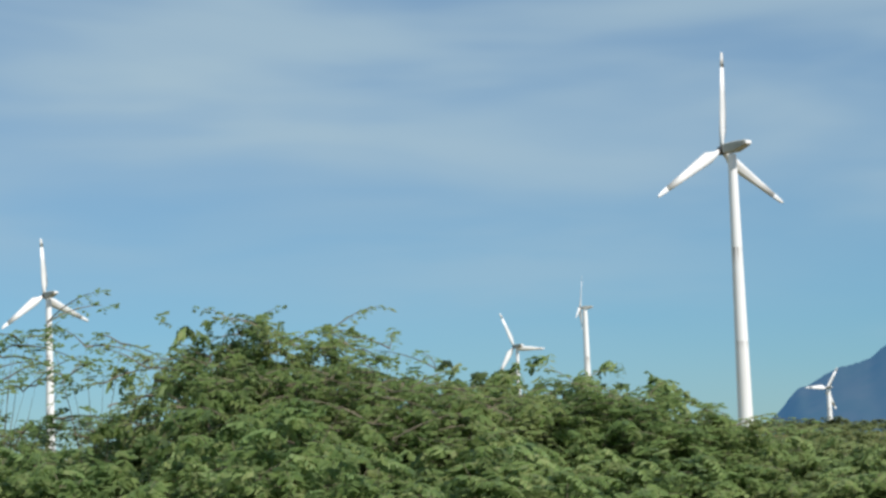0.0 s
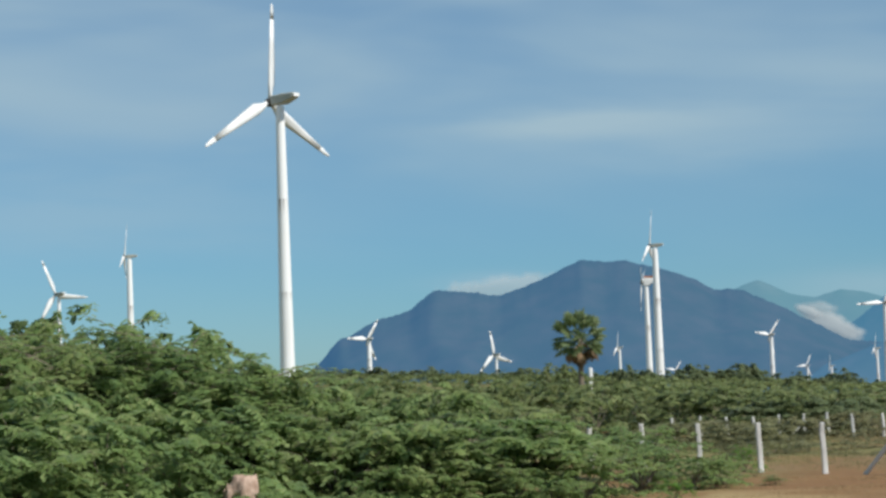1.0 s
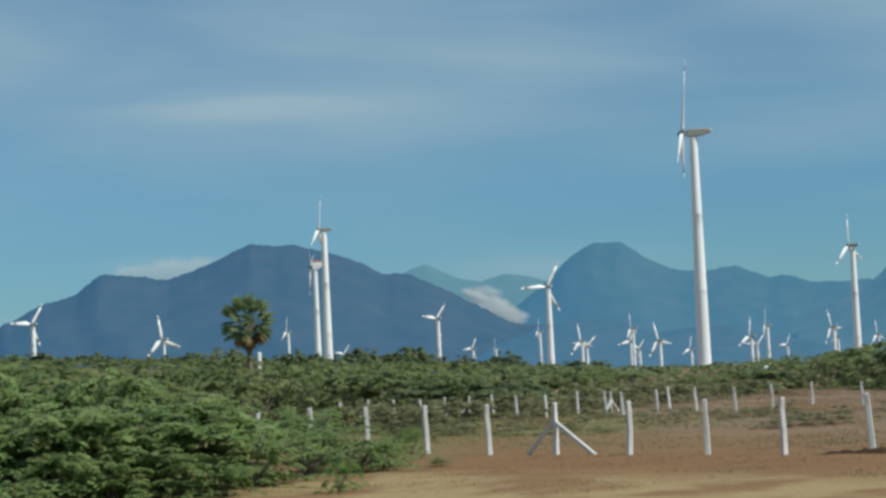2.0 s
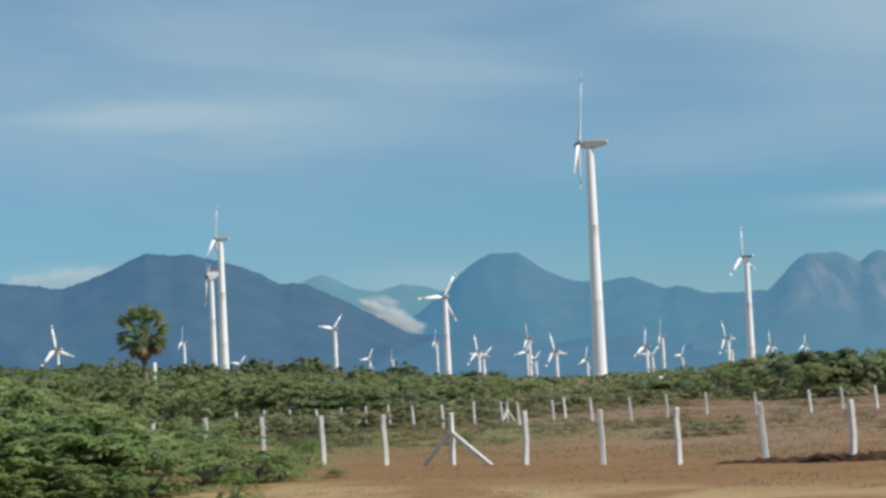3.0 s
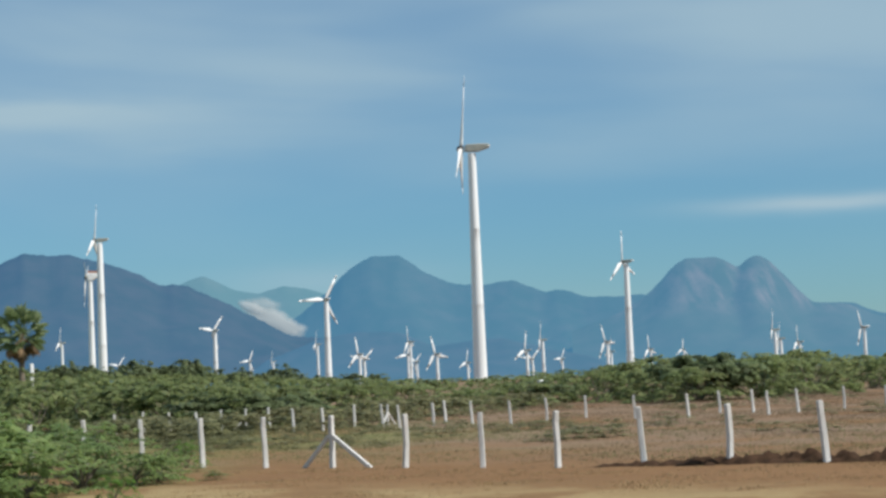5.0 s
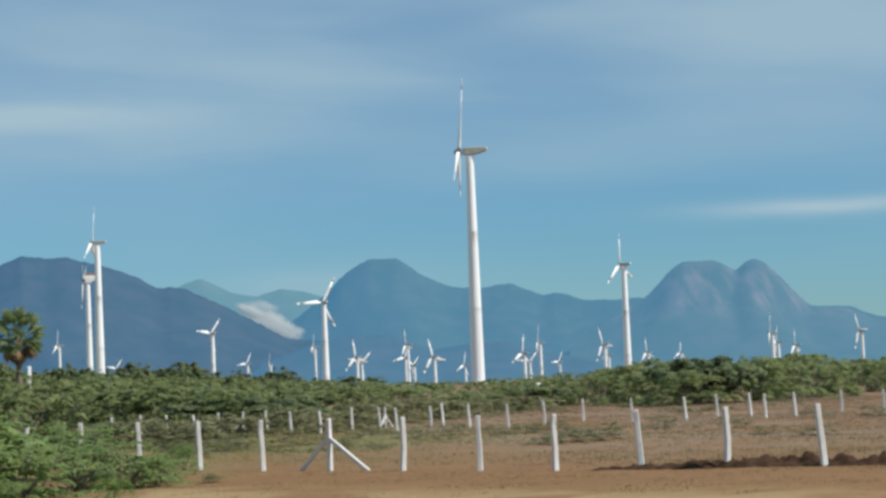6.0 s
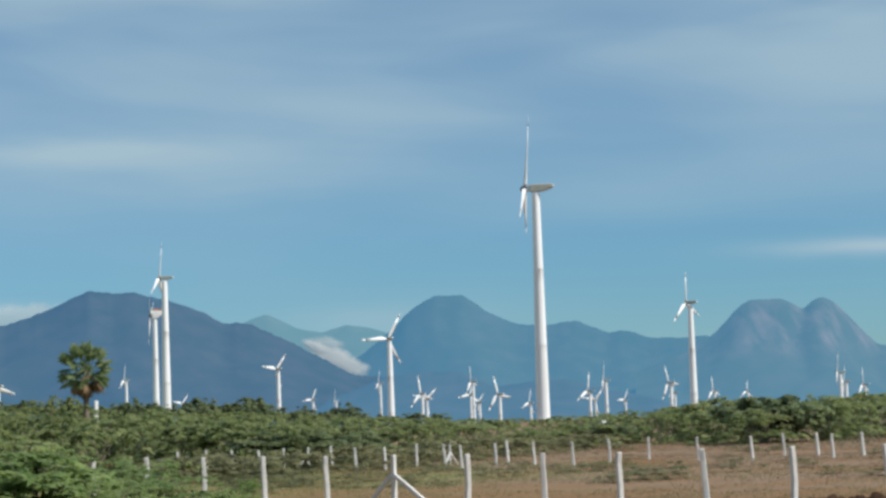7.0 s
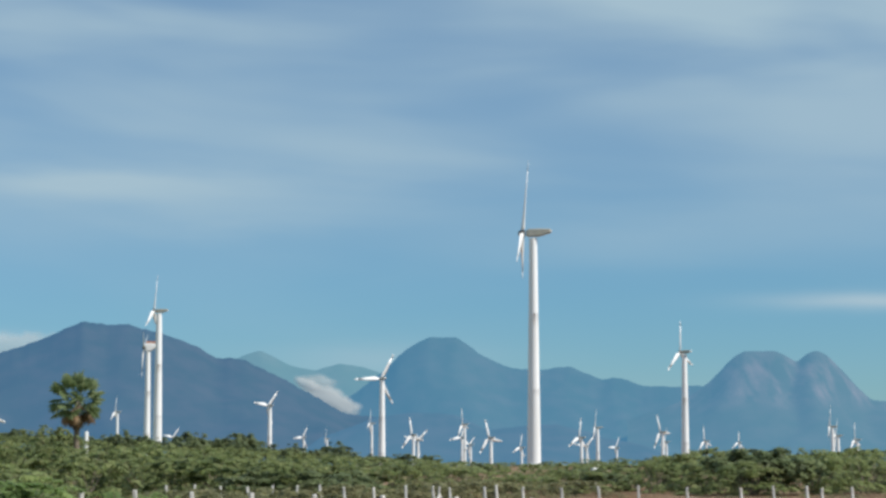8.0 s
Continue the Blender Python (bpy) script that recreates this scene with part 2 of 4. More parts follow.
CONC = m.colour(m.mix(m.ramp(m.noise(2.2, 5, stretch=(2, 2, 0.5)), (0.35, (0, 0, 0)), (0.65, (1, 1, 1))),
                      m.mix(nz, (0.50, 0.475, 0.445), (0.66, 0.63, 0.60)), m.mix(nz, (0.72, 0.70, 0.68), (0.84, 0.825, 0.80)))).bump(nz, 0.5, 0.008).mat
m = Mat("dry_and_green_grass", 0.9)
sep = m.n.new("ShaderNodeSeparateXYZ")
m.l.new(m.place(), sep.inputs[0])
west = m.op("MULTIPLY", m.op("SUBTRACT", 15.0, sep.outputs[0]), 0.009)
patch = m.ramp(m.op("ADD", m.op("ADD", m.noise(0.06, 4, where=m.place()), west), m.op("MULTIPLY", m.op("SUBTRACT", m.geo.outputs["Random Per Island"], 0.5), 0.22)), (0.40, (0, 0, 0)), (0.54, (1, 1, 1)))
rnd = m.geo.outputs["Random Per Island"]
GRASS = m.colour(m.mix(patch, m.ramp(rnd, (0.0, (0.19, 0.135, 0.085)), (0.6, (0.23, 0.165, 0.108)), (1.0, (0.29, 0.212, 0.145))),
                       m.ramp(rnd, (0.0, (0.115, 0.145, 0.058)), (0.6, (0.16, 0.19, 0.075)), (1.0, (0.25, 0.23, 0.11))))).mat
m = Mat("dry_straw", 0.9)
STRAW = m.colour(m.ramp(m.geo.outputs["Random Per Island"], (0.0, (0.22, 0.15, 0.08)), (1.0, (0.40, 0.30, 0.16)))).mat
m = Mat("pinkish_earth", 0.95)
nz = m.noise(6, 6)
EARTH = m.colour(m.ramp(nz, (0.3, (0.28, 0.18, 0.13)), (0.7, (0.50, 0.37, 0.30)))).bump(nz, 0.8, 0.05).mat


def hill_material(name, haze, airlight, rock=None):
    """Wooded slopes seen through kilometres of air: the air's own glow is painted on as emission, as on a backdrop."""
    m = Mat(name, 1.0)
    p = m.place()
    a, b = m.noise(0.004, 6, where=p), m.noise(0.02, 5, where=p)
    # slope colours darkened to imitate light lost in the haze
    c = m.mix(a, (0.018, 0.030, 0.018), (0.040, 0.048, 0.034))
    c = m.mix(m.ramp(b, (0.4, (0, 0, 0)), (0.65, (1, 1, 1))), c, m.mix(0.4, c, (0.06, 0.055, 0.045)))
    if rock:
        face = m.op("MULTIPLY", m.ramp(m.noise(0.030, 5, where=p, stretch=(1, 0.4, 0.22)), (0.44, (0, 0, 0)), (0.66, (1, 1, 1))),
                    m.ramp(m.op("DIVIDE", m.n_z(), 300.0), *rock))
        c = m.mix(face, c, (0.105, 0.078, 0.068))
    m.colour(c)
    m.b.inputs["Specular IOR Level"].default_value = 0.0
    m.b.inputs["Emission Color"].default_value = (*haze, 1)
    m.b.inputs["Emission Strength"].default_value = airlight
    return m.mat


def position_z(self):
    sep = self.n.new("ShaderNodeSeparateXYZ")
    self.l.new(self.geo.outputs["Position"], sep.inputs[0])
    return sep.outputs[2]


Mat.n_z = position_z
# each hill glows with its own painted strength of blue haze
HILL_NEAR = hill_material("near_hill_haze_glow", (0.034, 0.110, 0.232), 1.0)
HILL_LOW = hill_material("low_hill_haze_glow", (0.050, 0.155, 0.290), 1.0)
HILL_MID = hill_material("middle_hill_haze_glow", (0.058, 0.185, 0.320), 1.0)
HILL_FAR = hill_material("far_hill_haze_glow", (0.115, 0.265, 0.370), 1.0)
HILL_ROCK = hill_material("rock_dome_haze_glow", (0.072, 0.195, 0.320), 1.0, ((0.26, (0, 0, 0)), (0.40, (1, 1, 1)), (0.58, (0.9, 0.9, 0.9)), (0.66, (0.25, 0.25, 0.25))))


# ---- ground ----
def build_ground():
    radii = [0, 1.5, 4, 8, 13, 18, 23] + [27 + 0.8 * i for i in range(70)] + [85 + 2.5 * i for i in range(30)] + [165 * 1.09 ** i for i in range(40)]
    radii = [r for r in radii if r < 4700] + [4850]
    angs = [-40 + 0.4 * i for i in range(176)] + [30.4 + (289.6) * i / 60 for i in range(1, 60)]
    verts, faces = [(0, 0, ground_z(0, 0))], []
    n = len(angs)
    for r in radii[1:]:
        for a in angs:
            x, y = spot(a, r)
            verts.append((x, y, ground_z(x, y)))
    for j in range(n):
        faces.append((0, 1 + (j + 1) % n, 1 + j))
    for i in range(len(radii) - 2):
        o = 1 + i * n
        for j in range(n):
            k = (j + 1) % n
            faces.append((o + j, o + k, o + n + k, o + n + j))
    ob = new("ground", raw_mesh("ground", verts, faces, [SOIL], True))
    tagged(ob, "reddish bare soil with dry grass and weeds", "ground", kind="structure")


build_ground()


# ---- hills ----
def table(v, *rows):
    for (a, p), (b, q) in zip(rows, rows[1:]):
        if v <= b:
            return p + (q - p) * max(0.0, (v - a) / (b - a))
    return rows[-1][1]


def hill(name, label, mat, dist, crest_rows, depth=620, seed=1, rough=1.0, sag=-30):
    """A wooded ridge on an arc round the plain. crest_rows: heading and elevation of its summits and saddles."""
    az0, az1 = crest_rows[0][0], crest_rows[-1][0]
    cols, rows = int((az1 - az0) * 11), 36
    verts, faces = [], []
    for i in range(cols + 1):
        az = az0 + (az1 - az0) * i / cols
        jag = rough * (4.0 * noise.fractal(Vector((az * 1.2, seed * 7.1, 0)), 1.0, 2.0, 2) + 1.6 * noise.noise(Vector((az * 4.5, seed, 2))) + 1.8 * noise.noise(Vector((az * 11, seed, 6))))
        for j in range(rows + 1):
            v = j / rows
            away = dist - depth + 1.5 * depth * v
            k = j / 24 if j <= 24 else (36 - j) / 12
            x, y = spot(az, away)
            # spurs wander sideways below the crest
            drift = (1 - k) * 2.2 * noise.fractal(Vector((x * 0.0016, y * 0.0030, seed * 3.3)), 1.0, 2.0, 3)
            el = sum(table(az + drift + o, *crest_rows) * w for o, w in ((-0.12, 0.2), (0, 0.6), (0.12, 0.2)))
            crest = dist * math.tan(radians(el)) + 2.5
            spur = noise.ridged_multi_fractal(Vector((x * 0.0042, y * 0.0042, seed)), 1.0, 2.0, 3, 1.0, 2.0) - 1.1
            z = sag + (crest - sag) * k ** 1.2 + spur * 24 * rough * k * (1 - k) * 2.4 + jag * k ** 5
            if j < 24:
                z = min(z, sag + (crest - sag) * (0.03 + 0.97 * k) + jag * k ** 5)
            verts.append((x, y, z))
    for i in range(cols):
        for j in range(rows):
            a = i * (rows + 1) + j
            faces.append((a, a + rows + 1, a + rows + 2, a + 1))
    ob = new(name, raw_mesh(name, verts, faces, [mat], True))
    tagged(ob, label, "hill", kind="structure")
    return ob


hill("backdrop_hill_far", "far ridge with pale blue haze painted on as glow", HILL_FAR, 4350,
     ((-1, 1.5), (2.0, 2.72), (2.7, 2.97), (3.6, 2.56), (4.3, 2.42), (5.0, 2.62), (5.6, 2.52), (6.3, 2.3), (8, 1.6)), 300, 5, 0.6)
hill("backdrop_hill_middle", "wooded hill with a steep flat-topped summit, blue haze painted on", HILL_MID, 4150,
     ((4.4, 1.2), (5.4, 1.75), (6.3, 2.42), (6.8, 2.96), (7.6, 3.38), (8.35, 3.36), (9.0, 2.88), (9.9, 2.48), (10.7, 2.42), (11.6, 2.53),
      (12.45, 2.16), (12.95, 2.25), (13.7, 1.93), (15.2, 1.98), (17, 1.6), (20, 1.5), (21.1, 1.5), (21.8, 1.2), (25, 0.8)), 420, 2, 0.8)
hill("backdrop_hill_rock", "hill with two bare pinkish rock domes, blue haze painted on", HILL_ROCK, 3850,
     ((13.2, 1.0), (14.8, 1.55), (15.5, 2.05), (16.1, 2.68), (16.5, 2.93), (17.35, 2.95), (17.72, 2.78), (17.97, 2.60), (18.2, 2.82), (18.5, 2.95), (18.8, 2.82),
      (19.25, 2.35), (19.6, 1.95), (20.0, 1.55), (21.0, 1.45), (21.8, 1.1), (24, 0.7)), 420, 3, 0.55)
hill("backdrop_hill_near", "wooded mountain with long shoulders, dark blue haze painted on", HILL_NEAR, 3300,
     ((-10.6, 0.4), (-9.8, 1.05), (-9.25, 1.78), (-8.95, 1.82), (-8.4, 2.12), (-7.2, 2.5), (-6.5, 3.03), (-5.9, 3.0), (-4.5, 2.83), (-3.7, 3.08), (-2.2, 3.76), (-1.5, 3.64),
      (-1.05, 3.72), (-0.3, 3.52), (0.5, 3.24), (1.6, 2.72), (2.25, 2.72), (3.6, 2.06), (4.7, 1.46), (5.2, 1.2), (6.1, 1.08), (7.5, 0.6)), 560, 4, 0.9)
hill("backdrop_hill_low", "low foothills at the mountain foot, dark blue haze painted on", HILL_LOW, 3000,
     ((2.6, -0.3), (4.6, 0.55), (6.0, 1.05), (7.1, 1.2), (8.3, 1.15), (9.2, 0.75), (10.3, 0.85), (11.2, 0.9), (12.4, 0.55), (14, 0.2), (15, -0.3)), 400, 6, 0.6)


def cloud_bank(label, dist, az, el, half_az, half_el, tilt, seed, thick=0.9):
    """A thin sheet of hill cloud hanging in a saddle, ragged at its edges."""
    w, h = dist * math.tan(radians(half_az)), dist * math.tan(radians(half_el))
    n, verts, faces = 24, [], []
    for i in range(n + 1):
        for j in range(n + 1):
            u, v = -1 + 2 * i / n, -1 + 2 * j / n
            verts.append((u * w, 1.5 * noise.noise(Vector((u * 1.5, v * 1.5, seed))) + 4 * (u * u + v * v), v * h))
    for i in range(n):
        for j in range(n):
            a = i * (n + 1) + j
            faces.append((a, a + n + 1, a + n + 2, a + 1))
    m = Mat("glowing_hill_cloud", 1.0)
    mp = m.n.new("ShaderNodeMapping")
    mp.inputs["Scale"].default_value = (1 / w, 0, 1 / h)
    m.l.new(m.co, mp.inputs["Vector"])
    ln = m.n.new("ShaderNodeVectorMath")
    ln.operation = "LENGTH"
    m.l.new(mp.outputs[0], ln.inputs[0])
    puff = m.noise(0.032, 4, 0.5)
    a = m.op("SUBTRACT", m.op("MULTIPLY_ADD", puff, 0.9, 0.45), m.op("MULTIPLY", ln.outputs["Value"], 0.95))
    a = m.ramp(a, (0.05, (0, 0, 0)), (0.42, (thick, thick, thick)))
    m.colour((0.42, 0.41, 0.39))
    m.l.new(a, m.b.inputs["Alpha"])
    # part of the cloud's brightness is painted in as its own glow
    m.b.inputs["Emission Color"].default_value = (0.24, 0.30, 0.34, 1)
    m.b.inputs["Emission Strength"].default_value = 0.6
    x, y = spot(az, dist)
    ob = new("backdrop_cloud", raw_mesh("backdrop_cloud", verts, faces, [m.mat], True))
    ob.matrix_basis = pose(x, y, EYE[2] + dist * math.tan(radians(el)), 0, tilt, -az)
    ob.visible_shadow = False
    tagged(ob, label, "cloud", kind="structure")


cloud_bank("white cloud lying in the saddle between hills", 3620, 4.72, 1.64, 1.15, 0.40, 29, 1, 1.0)
cloud_bank("white cloud wisp trailing up from the saddle", 3610, 4.1, 2.02, 0.5, 0.22, 28, 7, 0.75)
cloud_bank("small white cloud puff on the far ridge", 3640, 4.45, 2.1, 0.6, 0.26, 12, 4, 0.55)
cloud_bank("thin pale cloud cap over the mountain's shoulder", 3700, -4.6, 2.98, 2.2, 0.52, -5, 2, 0.5)


# ---- wind turbines ----
def tower_mesh():
    bm = bmesh.new()
    prof, sections = [], 3
    for s in range(sections):
        z0, z1 = s / sections, (s + 1) / sections
        r0, r1 = 1.36 - 0.60 * z0, 1.36 - 0.60 * z1
        if s:
            prof += [(r0 + 0.035, z0 - 0.001), (r0 + 0.035, z0 + 0.001)]
        prof += [(r0, z0 + 0.0012), (r1, z1 - 0.0012)]
    prof[0] = (1.36, 0.0)
    rings(bm, prof, 32)
    return bm_mesh("tower", bm, TOWER_PAINT, True)


def box(bm, x0, x1, y0, y1, z0, z1, bevel=0.0):
    r = bmesh.ops.create_cube(bm, size=1)
    bmesh.ops.scale(bm, vec=(x1 - x0, y1 - y0, z1 - z0), verts=r["verts"])
    bmesh.ops.translate(bm, vec=((x0 + x1) / 2, (y0 + y1) / 2, (z0 + z1) / 2), verts=r["verts"])
    if bevel:
        edges = {e for v in r["verts"] for e in v.link_edges}
        bmesh.ops.bevel(bm, geom=list(edges), offset=bevel, segments=2, affect="EDGES")


def nacelle_mesh():
    bm = bmesh.new()
    rows = []
    for y, w, zl, zh in ((-4.7, 0.80, 0.28, 1.18), (-4.35, 0.98, 0.0, 1.32), (-1.5, 1.12, -0.95, 1.40), (1.2, 1.08, -1.0, 1.30), (1.95, 0.72, -0.75, 0.85)):
        c, ring = 0.22, []
        for x, z in ((-w + c, zl), (w - c, zl), (w, zl + c), (w, zh - c), (w - c, zh), (-w + c, zh), (-w, zh - c), (-w, zl + c)):
            ring.append(bm.verts.new((x, y, z)))
        rows.append(ring)
    for a, b in zip(rows, rows[1:]):
        for i in range(8):
            j = (i + 1) % 8
            bm.faces.new((a[i], a[j], b[j], b[i]))
    bm.faces.new(rows[0])
    bm.faces.new(rows[-1])
    return bm_mesh("nacelle", bm, NACELLE)


# white slab that paints the nacelle's sunlit rear end lighter than its side
def lit_end_mesh():
    bm = bmesh.new()
    box(bm, -0.82, 0.82, -4.95, -4.72, 0.30, 1.14, 0.08)
    return bm_mesh("rear_cover", bm, WHITE)


def hub_mesh():
    bm = bmesh.new()
    rings(bm, [(0.75, 0.0), (0.85, 0.25), (0.85, 1.0), (0.62, 1.5), (0.25, 1.75)], 20)
    bmesh.ops.rotate(bm, verts=bm.verts, cent=(0, 0, 0), matrix=Matrix.Rotation(radians(-90), 3, "X"))
    bmesh.ops.translate(bm, vec=(0, 2.0, 0), verts=bm.verts)
    return bm_mesh("hub", bm, DARK, True)


def foil(bm, sections):
    """Stations along z: (z, chord, thickness, twist in degrees); the rear edge is thin."""
    rows = []
    for z, chord, thick, twist in sections:
        ring, t = [], radians(twist)
        for u, w in ((-0.30, 0), (-0.20, 0.38), (0.05, 0.5), (0.35, 0.32), (0.70, 0.05), (0.35, -0.25), (0.05, -0.45), (-0.20, -0.36)):
            x, y = u * chord, w * thick
            ring.append(bm.verts.new((x * math.cos(t) - y * math.sin(t), x * math.sin(t) + y * math.cos(t), z)))
        rows.append(ring)
    for a, b in zip(rows, rows[1:]):
        for i in range(8):
            j = (i + 1) % 8
            bm.faces.new((a[i], a[j], b[j], b[i]))
    bm.faces.new(rows[0])
    bm.faces.new(rows[-1])


def blade_meshes():
    bm = bmesh.new()
    foil(bm, [(0.7, 0.75, 0.75, 0), (1.5, 0.8, 0.75, 10), (3.6, 1.85, 0.5, 16), (7, 1.6, 0.36, 11), (11, 1.2, 0.26, 7), (15.6, 0.85, 0.16, 4)])
    blade = bm_mesh("blade", bm, BLADE, True)
    bm = bmesh.new()
    foil(bm, [(15.64, 0.84, 0.15, 4), (17.3, 0.66, 0.11, 3), (18.2, 0.45, 0.07, 2), (18.5, 0.16, 0.03, 2)])
    return blade, bm_mesh("blade_tip", bm, BLADE, True)


def plinth_mesh():
    bm = bmesh.new()
    rings(bm, [(2.3, -2.0), (2.3, 0.35), (2.2, 0.45)], 8)
    return bm_mesh("plinth", bm, CONC)


def door_mesh():
    bm = bmesh.new()
    box(bm, -0.42, 0.42, -1.44, -1.30, 0.6, 2.6, 0.04)
    return bm_mesh("door", bm, DARK)


TOWER, NAC, LIT_END, HUB, PLINTH, DOOR = tower_mesh(), nacelle_mesh(), lit_end_mesh(), hub_mesh(), plinth_mesh(), door_mesh()
BLADE_ME, TIP_ME = blade_meshes()
NAC_RED = NAC.copy()
NAC_RED.materials.clear()
NAC_RED.materials.append(WHITE)


def roof_mesh():
    bm = bmesh.new()
    box(bm, -1.0, 1.0, -4.6, 1.3, 1.36, 1.95, 0.12)
    return bm_mesh("roof_cover", bm, RED)


ROOF = roof_mesh()


def turbine(az, el, dist, blade, faces, phase, label, width=1.0, red=False):
    """az, el: where its hub stands from the road; blade: metres; faces: the heading that the rotor looks to; phase: the first blade's lean."""
    x, y = spot(az, dist)
    g = ground_z(x, y)
    hub_z = EYE[2] + dist * math.tan(radians(el))
    k = blade / 18.5
    top = hub_z - g - 1.1 * k
    thing = tagged(new("wind_turbine"), label, "wind turbine", "wind turbines on the plain")
    thing.matrix_basis = pose(x, y, g, 0, 0, -faces)
    part("tower", TOWER, thing, Matrix.Diagonal((k * width, k * width, top, 1)))
    part("plinth", PLINTH, thing, Matrix.Diagonal((k, k, 1, 1)), "pale concrete plinth")
    if dist < 500:
        part("door", DOOR, thing, Matrix.Diagonal((k, k * 0.97, k, 1)), "dark steel door")
    broad = 1.25 if dist < 500 else 1.5 if dist < 1200 else 2.0  # the older, broad-bladed make further off
    head = Matrix.Translation((0, 0, hub_z - g)) @ Matrix.Scale(k, 4)
    nac = part("nacelle", NAC_RED if red else NAC, thing, head @ Matrix.Diagonal((1.4, 1.0, 2.1, 1) if red else (0.92, 0.92, 0.80, 1)), "white nacelle" if red else "olive-grey nacelle")
    if red:
        part("roof_cover", ROOF, nac, None, "rust-red roof cover")
    part("rear_cover", LIT_END, nac)
    part("hub", HUB, thing, head)
    for i in range(3):
        b = part("blade", BLADE_ME, thing, head @ Matrix.Translation((0, 2.6, 0)) @ Matrix.Rotation(radians(4.5), 4, "X") @ Matrix.Rotation(radians(phase + 120 * i), 4, "Y") @ Matrix.Diagonal((broad, broad, 1, 1)))
        part("blade_tip", TIP_ME, b)
    return thing


BIG = "large white three-bladed wind turbine with olive-grey nacelle"
MID = "white three-bladed wind turbine beyond the scrub"
SMALL = "small pale wind turbine far off below the hills"
turbine(-10.73, 8.58, 338, 16.8, -55, -1, BIG, 1.05)
turbine(10.55, 6.33, 446, 16.8, -77, 2, BIG, 1.25)
turbine(-0.13, 4.06, 760, 13.8, -78, 2, MID, 1.8)
turbine(-0.42, 3.02, 960, 14.0, -86, 60, "white wind turbine with a rust-red roof on its nacelle", 1.7, True)
turbine(14.83, 2.92, 960, 15.0, -48, -8, MID, 1.9)
turbine(6.22, 2.17, 1010, 14.5, -20, 28, MID, 1.9)
turbine(-30.35, 5.08, 640, 18.3, -62, -6, MID, 1.15)
turbine(-17.1, 3.23, 900, 17.0, -52, -28, MID)
turbine(-15.12, 4.25, 720, 12.0, -98, 8, MID, 1.7)
turbine(-8.39, 1.70, 1350, 16.0, -42, 32, MID, 1.8)
turbine(-4.77, 1.12, 1400, 17.5, -45, -14, MID)
turbine(3.03, 1.40, 1250, 12.0, -40, 38, MID, 2.1)
FAR = [(-1.25, 1.20, 1500, 12, -75, 0), (7.12, 0.57, 1500, 14, -40, -15), (7.25, 0.42, 1700, 13, -20, 45), (8.58, 0.87, 1500, 13, -60, -20),
       (8.50, 0.50, 1650, 12, -30, 20), (8.75, 0.30, 1750, 12, -50, 50), (9.33, 0.49, 1500, 15, -38, -22), (11.9, 0.50, 1500, 15, -45, 3),
       (12.36, 0.78, 1400, 14, -75, 8), (12.05, 0.25, 1700, 12, -20, 40), (14.2, 0.66, 1450, 14, -45, -28), (14.3, 0.38, 1600, 12, -60, 15),
       (10.2, 0.22, 1650, 12, -50, 10), (5.93, 0.90, 1450, 11, -75, 10), (4.0, 0.50, 1600, 10, -40, 25), (4.66, 0.46, 1600, 10, -90, 0),
       (12.9, 0.22, 1700, 11, -45, 30), (15.42, 0.40, 1550, 12, -45, -15), (16.35, 0.36, 1600, 9, -35, 0), (18.93, 0.80, 1400, 15, -70, 5),
       (19.08, 0.55, 1450, 14, -65, 25), (19.6, 0.44, 1500, 13, -50, -12), (21.4, 0.78, 1400, 14, -45, -35), (0.33, 0.50, 1600, 10, -45, 40)]
for row in FAR:
    turbine(*row, SMALL, 1.6)


# ---- scrub ----
def tube(path, radii, sides=5):
    """Vertices and faces of a limb along points."""
    verts, faces = [], []
    for i, (p, r) in enumerate(zip(path, radii)):
        d = (path[min(i + 1, len(path) - 1)] - path[max(i - 1, 0)]).normalized()
        u = d.orthogonal().normalized()
        w = d.cross(u)
        verts += [p + (u * math.cos(a) + w * math.sin(a)) * r for a in (2 * math.pi * k / sides for k in range(sides))]
    for i in range(len(path) - 1):
        for k in range(sides):
            j = (k + 1) % sides
            faces.append((i * sides + k, i * sides + j, (i + 1) * sides + j, (i + 1) * sides + k))
    return verts, faces


